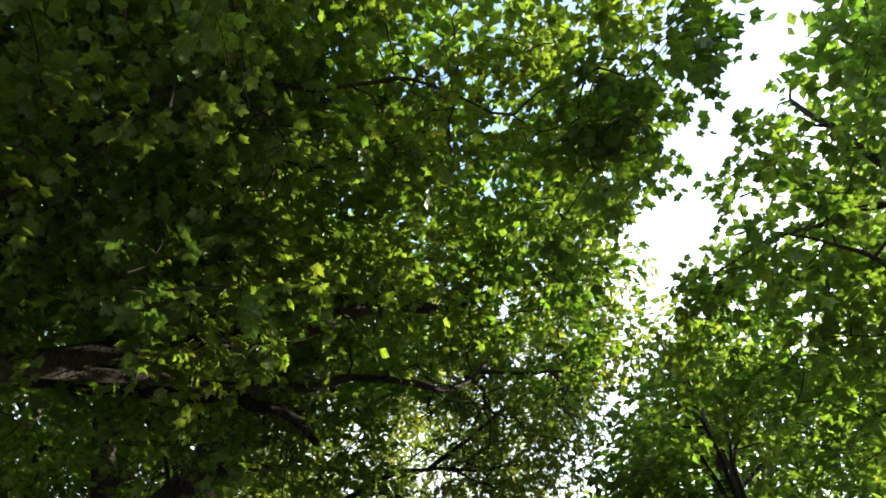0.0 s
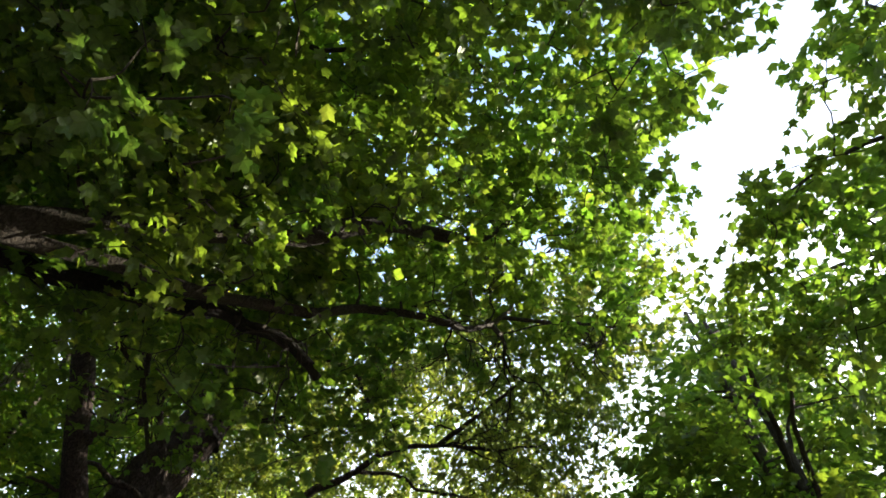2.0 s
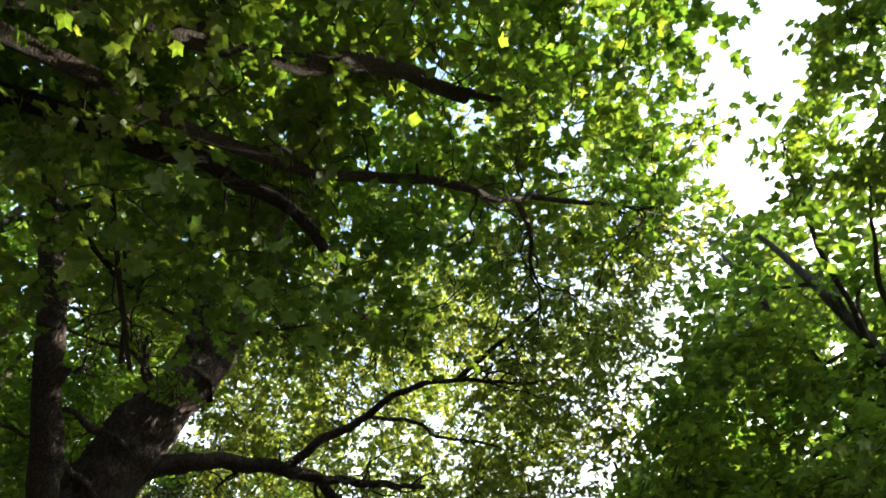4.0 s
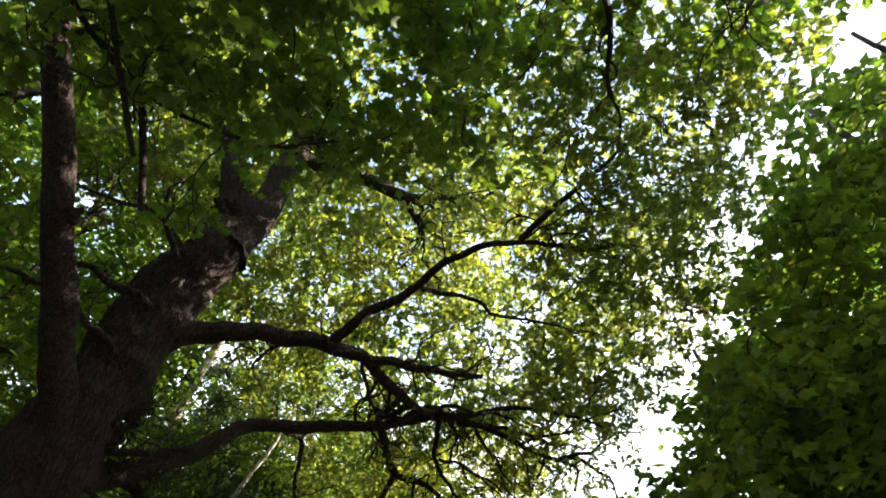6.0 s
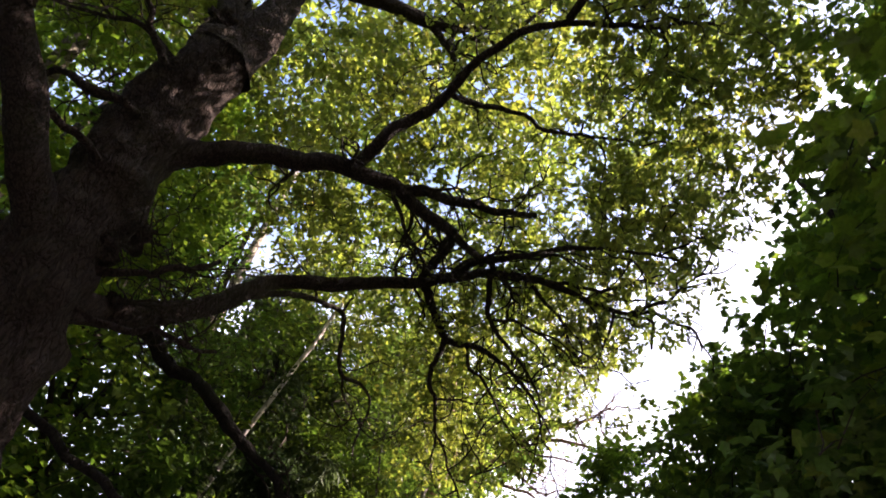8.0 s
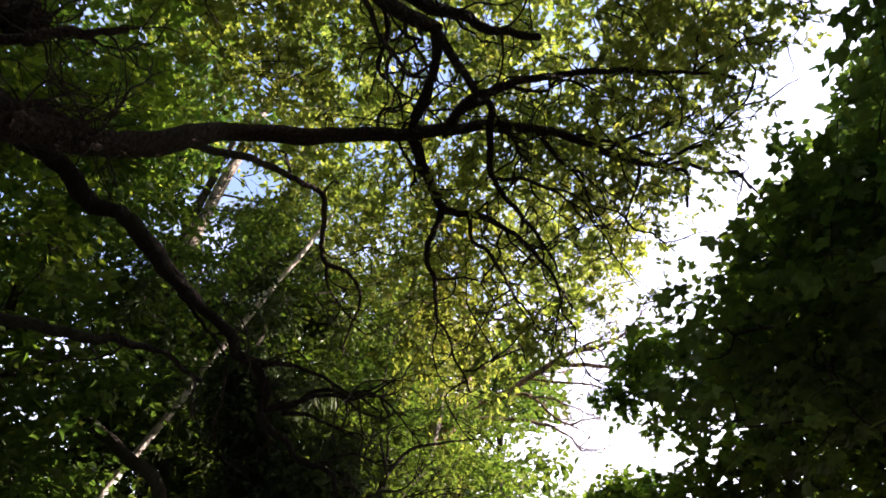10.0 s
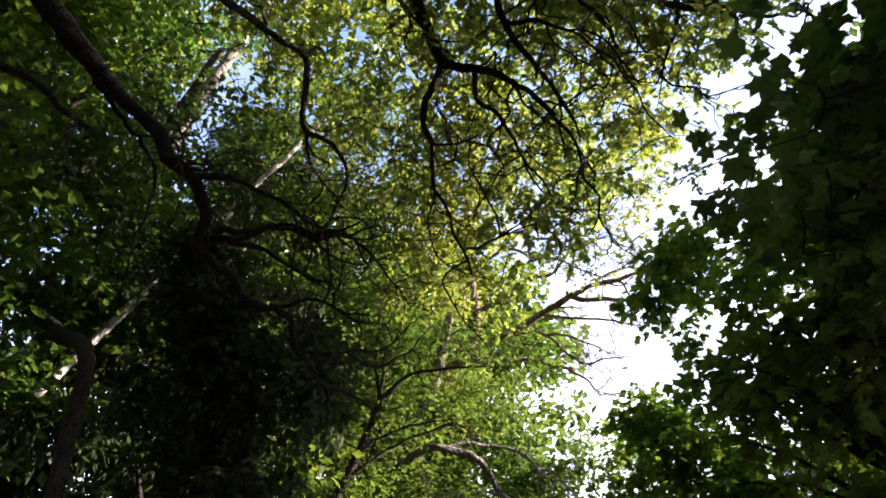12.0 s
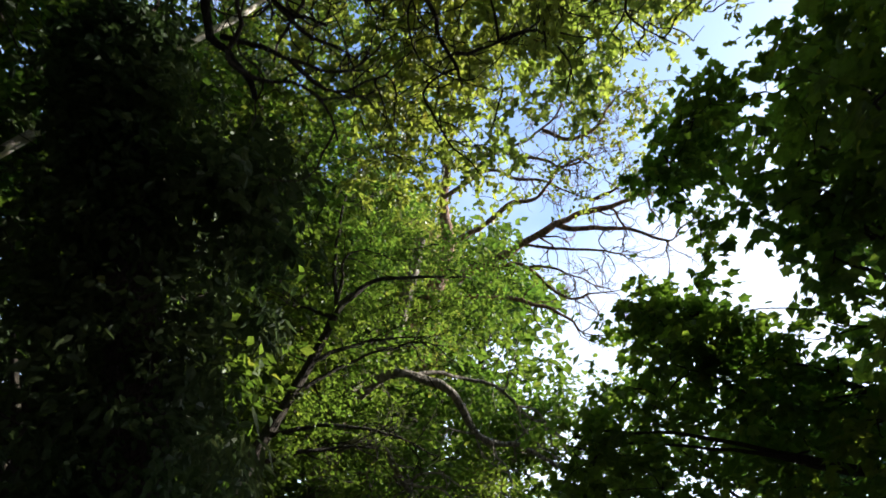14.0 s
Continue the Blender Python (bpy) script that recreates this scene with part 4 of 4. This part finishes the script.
bare_limb([(-2.85, 23.85, 11.62), (-2.21, 23.98, 11.58), (-1.55, 24.07, 11.4), (-1.07, 24.09, 11.26), (-0.77, 24.16, 11.12), (-0.36, 24.18, 10.97)], 0.045)
bare_limb([(-4.0, 24.2, 11.4), (-3.45, 24.14, 11.32), (-2.86, 24.18, 11.33), (-2.51, 24.41, 11.11), (-2.11, 24.66, 10.85), (-1.66, 24.68, 10.8), (-1.32, 24.68, 10.76), (-1.0, 24.69, 10.7)], 0.06)
bare_limb([(-2.82, 24.2, 11.3), (-2.24, 24.28, 11.19), (-1.98, 24.35, 11.09), (-1.56, 24.46, 10.9), (-1.28, 24.53, 10.77)], 0.04)
bare_limb([(-4.9, 24.6, 11.3), (-3.82, 24.82, 11.31), (-3.23, 24.94, 11.29), (-2.78, 25.14, 11.13), (-2.23, 25.37, 10.92), (-1.93, 25.59, 10.69), (-1.66, 25.67, 10.59)], 0.08)
bare_limb([(-4.35, 24.0, 12.2), (-3.4, 23.5, 12.1), (-2.86, 23.17, 12.18), (-2.37, 23.06, 12.14), (-1.9, 22.68, 12.26), (-1.6, 22.53, 12.25), (-1.21, 22.44, 12.17)], 0.075)
bare_limb([(-4.15, 23.0, 13.6), (-3.5, 22.5, 13.0), (-2.9, 22.26, 12.8), (-2.4, 22.1, 12.72), (-1.97, 21.93, 12.72), (-1.7, 21.64, 12.79), (-1.56, 21.44, 12.84)], 0.06)
bare_limb([(-2.04, 22.0, 12.74), (-1.63, 22.18, 12.52), (-1.18, 22.06, 12.46), (-0.88, 21.79, 12.5), (-0.63, 21.45, 12.57), (-0.35, 21.27, 12.55)], 0.055)
bare_limb([(-4.3, 23.4, 13.1), (-3.6, 22.9, 12.8), (-3.1, 22.67, 12.6), (-2.65, 22.75, 12.41), (-2.27, 22.84, 12.26), (-1.81, 23.03, 11.98), (-1.3, 23.14, 11.72), (-1.02, 23.04, 11.69)], 0.06)
bare_limb([(-2.85, 22.3, 12.75), (-2.35, 22.38, 12.53), (-1.98, 22.5, 12.33), (-1.62, 22.57, 12.15), (-1.27, 22.4, 12.14), (-1.16, 22.25, 12.18)], 0.05)
bare_limb([(-1.3, 23.11, 11.7), (-0.97, 22.96, 11.66), (-0.68, 22.77, 11.69), (-0.32, 22.66, 11.61)], 0.04)
for line, r0, r1 in dead.lines[1:]:
    dead.ramify(line, max(0.011, r0 * 0.25), 8, 1.15, 2, -0.02, 0.42)
far_boughs = np.vstack([blob(26, (-0.9, 21.6, 12.6), (1.0, 0.9, 0.6), 12.0), blob(14, (-1.1, 22.6, 12.0), (1.2, 0.6, 0.5), 11.3), blob(30, (-2.0, 21.0, 13.8), (1.6, 1.2, 0.8), 13.0), blob(190, (-5.6, 25.0, 12.6), (1.3, 1.6, 3.2), 8.5)])
far_boughs = dead.boughs(far_boughs)
dead.foliage(far_boughs, 0.095, POINTED, 0.45, 7, 8, 0.5, rosette=True)
dead.finish(OAK_LEAF, "sunlit yellow-green oak leaves", RED_BARK)

# ---- pale-barked tree and young lime ----
pale = Tree("pale_tree", "tree with pale twisting branches behind a young lime", PALE_BARK, (-7.4, 25.2, 0))
pale.limb("trunk", [(-7.4, 25.2, -0.2), (-7.1, 25.1, 4.0), (-6.79, 24.89, 7.02), (-6.63, 24.71, 8.04), (-6.45, 24.54, 8.73), (-6.0, 24.37, 9.57), (-5.47, 24.31, 10.13), (-5.03, 23.75, 11.23), (-4.78, 23.38, 11.81)], 0.26, 0.1, 12, 0.06, 0.2)
pale.limb("limb", [(-6.6, 24.6, 8.2), (-5.8, 23.5, 8.0), (-5.06, 23.18, 8.17), (-4.55, 23.57, 8.19), (-4.31, 23.77, 8.16), (-4.16, 24.13, 7.96), (-3.96, 24.54, 7.72), (-3.71, 24.7, 7.68), (-3.36, 24.87, 7.69), (-2.98, 25.14, 7.58), (-2.6, 25.4, 7.44)], 0.095, 0.03, 10, 0.05, 0.3, rough=2)
pale.limb("limb", [(-5.06, 23.18, 8.17), (-4.3, 23.9, 8.55), (-3.68, 24.31, 8.59), (-3.44, 24.57, 8.45), (-3.21, 24.89, 8.24), (-2.88, 25.02, 8.22), (-2.69, 25.25, 8.06)], 0.036, 0.018, 7, 0.1, rough=2)
pale.limb("limb", [(-6.7, 24.7, 7.4), (-5.9, 23.6, 7.2), (-5.59, 23.43, 7.12), (-5.27, 23.57, 7.07), (-5.1, 23.8, 6.81), (-4.96, 23.98, 6.58)], 0.06, 0.03, 7, 0.06, rough=2)
for line, r0, r1 in pale.lines[1:]:
    pale.ramify(line, 0.025, 5, 1.2, 2, 0.05, 0.4)
pale_boughs = pale.boughs(np.vstack([blob(140, (-2.6, 26.6, 8.4), (2.0, 1.3, 2.0), 4), blob(170, (-6.2, 25.4, 9.0), (2.4, 1.8, 3.4), 5)]))
pale.foliage(pale_boughs, 0.12, POINTED, 0.65, 8, 12, 0.4)
pale.finish(LIME_LEAF, "bright green leaves", PALE_BARK)

lime = Tree("young_lime", "slender young tree with bright green layered leaves", DARK_BARK, (-7.6, 22.3, 0))
lime.limb("trunk", [(-7.6, 22.3, -0.2), (-7.1, 22.1, 3.6), (-6.58, 22.01, 5.82), (-6.24, 22.0, 6.67), (-5.86, 21.88, 7.49), (-5.55, 21.69, 8.16), (-5.32, 21.67, 8.41), (-4.98, 21.67, 8.7), (-4.32, 21.94, 8.88), (-3.71, 22.16, 9.01)], 0.11, 0.012, 8, 0.03)
for points in ([(-5.59, 21.76, 8.15), (-5.47, 21.56, 8.59), (-5.41, 21.33, 8.91), (-5.1, 21.38, 9.08)], [(-6.09, 21.95, 6.95), (-5.71, 22.12, 7.38), (-5.26, 22.26, 7.72), (-4.62, 22.46, 8.08), (-4.14, 22.74, 8.14)],
               [(-5.89, 21.9, 7.45), (-5.41, 22.12, 7.9), (-4.95, 22.35, 8.09), (-4.46, 22.54, 8.28)], [(-6.35, 22.0, 6.4), (-5.67, 22.28, 6.65), (-4.98, 22.72, 6.71), (-4.34, 23.19, 6.58)],
               [(-6.5, 22.0, 6.0), (-5.65, 22.35, 6.32), (-5.12, 22.66, 6.49)], [(-5.6, 21.72, 8.1), (-5.99, 21.56, 8.23), (-6.29, 21.42, 8.19)], [(-5.55, 21.69, 8.16), (-5.6, 21.4, 9.4), (-5.5, 21.2, 10.6), (-5.3, 21.3, 11.4)]):
    lime.limb("limb", points, 0.036, 0.008, 6, 0.06, rough=2)
for line, r0, r1 in lime.lines[1:]:
    lime.ramify(line, 0.01, 6, 0.9, 2, -0.01, 0.22)
lime_boughs = lime.boughs(np.vstack([blob(70, (-5.0, 23.1, 9.1), (2.0, 1.0, 3.0), 4.2), blob(80, (-6.8, 22.6, 9.0), (1.5, 1.1, 3.2), 4.2), blob(70, (-6.4, 22.2, 12.0), (1.5, 1.3, 1.8), 9)]))
lime_boughs = lime_boughs[(lime_boughs[:, 0] < -5.3) | (lime_boughs[:, 2] < 5.6) | (lime_boughs[:, 2] > 8.3)]
lime.foliage(lime_boughs, 0.065, POINTED, 0.7, 9, 26, 0.2, 0.4, 0.45)
lime.finish(LIME_LEAF, "bright green leaves in flat sprays")

# ---- ivy-clad trunk and slim trunks on the oak's side ----
ivy = Tree("ivy_clad_tree", "dark leaning trunk thickly overgrown with ivy", DARK_BARK, (-5.4, 21.3, 0))
stem = ivy.limb("trunk", [(-5.4, 21.3, -0.2), (-5.6, 19.7, 3), (-5.75, 18.6, 5), (-5.95, 17.6, 6.8), (-6.05, 17.1, 7.6)], 0.34, 0.1, 14)
n = 900
k = (0.03 + 0.96 * rng.random(n) ** 1.15) * (len(stem) - 1.01)
base = stem[k.astype(int)] + (stem[k.astype(int) + 1] - stem[k.astype(int)]) * (k % 1)[:, None]
a = rng.uniform(0, 2 * np.pi, n)
r = rng.uniform(0.25, 0.9, n) * (1.15 - 0.75 * k / len(stem))
ivy.foliage(base + np.stack([r * np.cos(a), 0.7 * r * np.sin(a), 0.4 * r * np.sin(a) - 0.5 * rng.random(n) ** 3], -1), 0.1, OVAL, 0.3, 5, 6, 1.0, 0.8, 0.7, wood=False)
ivy.foliage(ivy.boughs(np.vstack([blob(24, (-6.3, 18.8, 5.4), (0.9, 1.2, 2.6), 3.0), blob(34, (-5.1, 18.5, 5.6), (0.45, 0.9, 1.3), 3.0), blob(14, (-7.4, 17.6, 8.6), (1.5, 1.6, 1.8), 6)])), 0.12, OVAL, 0.5, 7, 9, 1.2, 0.8, 0.6, wood=False)
ivy.finish(IVY_LEAF, "dark ivy leaves hanging in curtains")


NEEDLES = (np.array([(0, 0.02, 0), (0.3, 0.09, 0.0), (1, 0.015, -0.05), (1, -0.015, -0.05), (0.3, -0.09, 0.0), (0, -0.02, 0)]), np.array([(0, 1, 4, 5), (1, 2, 3, 4)]))
spruce = Tree("spruce_tree", "dark spruce with curtains of drooping twigs behind the oak", DARK_BARK, (-8.6, 20.6, 0))
spruce.limb("trunk", [(-8.6, 20.6, -0.2), (-8.5, 20.5, 6), (-8.4, 20.3, 12), (-8.3, 20.2, 17)], 0.2, 0.04, 10)
for k in range(34):
    z, a = 6.0 + 0.3 * k, k * 2.4
    reach = 2.6 - 0.1 * (z - 6.0) * (z > 8)
    tip = np.array([-8.45 + reach * math.cos(a), 20.4 + reach * math.sin(a), z - 0.7])
    bough = spruce.limb("limb", [(-8.45, 20.4, z), (-8.45 + 0.5 * reach * math.cos(a), 20.4 + 0.5 * reach * math.sin(a), z - 0.1), tip], 0.035, 0.008, 5, 0.08)
    spruce.foliage(bough[3:], 0.28, NEEDLES, 0.36, 7, 11, 0.5, 1.2, 1.6, wood=False)
spruce.finish(SPRUCE_LEAF, "dark drooping needle twigs")


def slim_tree(points, r0, r1, bark, label, crown, leaf=FAR_LEAF, size=0.17, limbs=()):
    tree = Tree("slim_tree", label, bark, points[0], "slim trunks behind the oak")
    tree.limb("trunk", points, r0, r1, 10)
    for bow in limbs:
        tree.limb("limb", bow, 0.11, 0.06, 9, 0.05, bark=DARK_BARK)
    for n, c, s in crown:
        kept = tree.boughs(blob(n, c, s, 3, LEFT), reach=6)
        tree.foliage(kept, size, POINTED, 0.75, 7, 8, 0.5, wood=size < 0.15)
    return tree.finish(leaf)


slim_tree([(-10.5, 19.6, -0.1), (-10.7, 19.6, 5), (-10.9, 19.6, 10), (-11, 19.6, 15)], 0.2, 0.08, DARK_BARK, "slim dark trunk among the shaded trees", [(110, (-10.8, 19.5, 11.5), (3.2, 3.0, 4.0))], limbs=[[(-10.85, 19.6, 8.6), (-9.8, 18.0, 8.2), (-9.1, 17.5, 7.5), (-7.7, 17.2, 6.4), (-6.4, 16.7, 5.4), (-6.2, 16.8, 4.6), (-6.1, 17.0, 3.6)]])
slim_tree([(-9.6, 18.7, -0.1), (-9.5, 18.65, 5.7), (-9.55, 18.7, 7.6), (-9.2, 18.3, 10.1), (-8.9, 17.7, 12.5), (-8.4, 17.4, 15)], 0.2, 0.07, DARK_BARK, "slim leaning trunk with dark bark", [(130, (-6.2, 20.0, 13.2), (2.2, 2.2, 2.4)), (70, (-7.3, 16.6, 10.0), (1.6, 1.6, 1.8)), (80, (-6.6, 21.0, 11.0), (1.2, 1.6, 2.8))], FAR_LEAF, 0.12)
slim_tree([(-12.3, 20.2, -0.1), (-10.9, 19.3, 5), (-9.5, 18.35, 10), (-8.05, 17.4, 15), (-7.4, 17.0, 18)], 0.17, 0.1, PALE_BARK, "leaning grey trunk rising behind the oak", [(90, (-8.0, 16.0, 17.0), (3.4, 3.4, 2.6))])
slim_tree([(-11.6, 13.3, -0.1), (-11.4, 13.1, 6), (-10.8, 12.65, 10), (-9.86, 12.06, 11.7), (-9.07, 11.55, 12.6), (-8.2, 11.0, 13.9)], 0.27, 0.15, PALE_BARK, "grey crooked trunk leaning towards the oak", [(50, (-8.4, 11.0, 15.6), (2.4, 2.4, 1.6))], PALER_LEAF)
stick = Tree("dead_pole", "bare whitish dead pole leaning among the branches", SUNLIT_WOOD, (-10.7, 17.4, 0))
stick.limb("trunk", [(-10.7, 17.4, -0.1), (-8.77, 17.8, 5), (-6.82, 18.16, 10), (-5.9, 18.33, 12.4)], 0.075, 0.04, 8)
stick.finish(OAK_LEAF)


# ---- the wood around, with unseen trees added to block light ----
def wood_tree(x, y, tall, wide, n, leaf=FAR_LEAF, size=0.27, gap=LEFT):
    tree = Tree("wood_tree", "leafy green tree filling out the surrounding wood", DARK_BARK, (x, y, 0), "trees of the wood")
    tree.limb("trunk", [(x, y, -0.2), (x + rng.normal(0, 0.2), y + rng.normal(0, 0.2), tall * 0.4), (x + rng.normal(0, 0.4), y + rng.normal(0, 0.4), tall * 0.95)], 0.22, 0.05, 8)
    for k in range(6):
        a, z = k * 2.4 + x, tall * (0.35 + 0.09 * k)
        end = np.array([[x + wide * 0.75 * math.cos(a), y + wide * 0.75 * math.sin(a), z + 1.3]])
        if gap == RIGHT and lean(end)[0] < right_edge(end[0, 1]) + 0.12 or gap == LEFT and lean(end)[0] > left_edge(end[0, 1]) - 0.12:
            continue
        tree.limb("limb", [(x, y, z), (x + wide * 0.4 * math.cos(a), y + wide * 0.4 * math.sin(a), z + 0.8), (x + wide * 0.75 * math.cos(a), y + wide * 0.75 * math.sin(a), z + 1.3)], 0.08, 0.02, 5)
    c = tree.boughs(blob(n, (x, y, tall * 0.62), (wide, wide, tall * 0.4), 2.5, gap), reach=7)
    tree.foliage(c, size, POINTED, 1.0, 9, 15 if size < 0.2 else 7, 0.45, wood=False)
    return tree.finish(leaf)


for x, y, tall, wide, n in ((-10.5, 6, 15, 3.4, 240), (-9.6, 12.8, 18, 3.2, 190), (-13.5, 10, 18, 3.5, 220), (-9.2, 9.4, 17, 2.4, 90), (-9.8, 16.5, 16, 3.0, 195), (-14.5, 16.5, 18, 3.5, 120), (-11.6, 13.6, 15, 2.8, 100), (-10.4, 16.9, 10, 2.6, 75), (-9.0, 24.5, 16, 3.2, 160), (-13.0, 24, 18, 3.5, 150), (-10.5, 30, 18, 3.6, 160), (-6.0, 31, 15, 3.6, 180)):
    # Leaf tone by distance: the darker leaf stands in for shade from 14 to 18.
    wood_tree(x, y, tall, wide, n, PALER_LEAF if y < 14 else MAPLE_LEAF if y < 18 else FAR_LEAF, 0.17 if 5 < y < 26 else 0.27)
# (-9.5, -2) and (-4, -6) stand unseen behind the start, added to block light.
for x, y, tall, wide, n in ((-16, 31, 19, 4, 140), (-7.0, 28, 20, 3.2, 200), (-4.5, 29.5, 19, 3.2, 170), (-9.0, 2.0, 13, 3.0, 170), (-9.5, -2, 15, 3.6, 90), (-4, -6, 14, 3.6, 60), (-13.5, 21.0, 9, 2.8, 75), (-17, 21.5, 12, 3.2, 90), (-8.4, 22.0, 17, 2.6, 110), (-7.8, 20.4, 13, 1.6, 30)):
    wood_tree(x, y, tall, wide, n, PALER_LEAF if y < 14 else MAPLE_LEAF if y < 18 else FAR_LEAF, 0.17 if 5 < y < 26 else 0.27)
# (6, -5) and the last three, mostly unseen, are added to block the sun.
for x, y, tall, wide, n in ((9.5, 2, 15, 3.6, 120), (9.0, 8.5, 15, 3.6, 80), (8.0, 15, 15, 3.6, 170), (6.6, 19.8, 15, 3.4, 160), (5.2, 27, 11, 3.2, 110), (3.8, 21.6, 12, 2.4, 50), (2.6, 28.0, 10, 3.0, 70), (5.6, 11.6, 14, 2.6, 80), (5.4, 15.6, 9, 2.4, 110), (1.5, 33, 11, 3.4, 140), (6, -5, 14, 3.4, 90), (12, 20.5, 15, 3.6, 120), (10.5, 26, 14, 3.6, 120), (9, 32, 13, 3.6, 120)):
    wood_tree(x, y, tall, wide, n, gap=RIGHT)
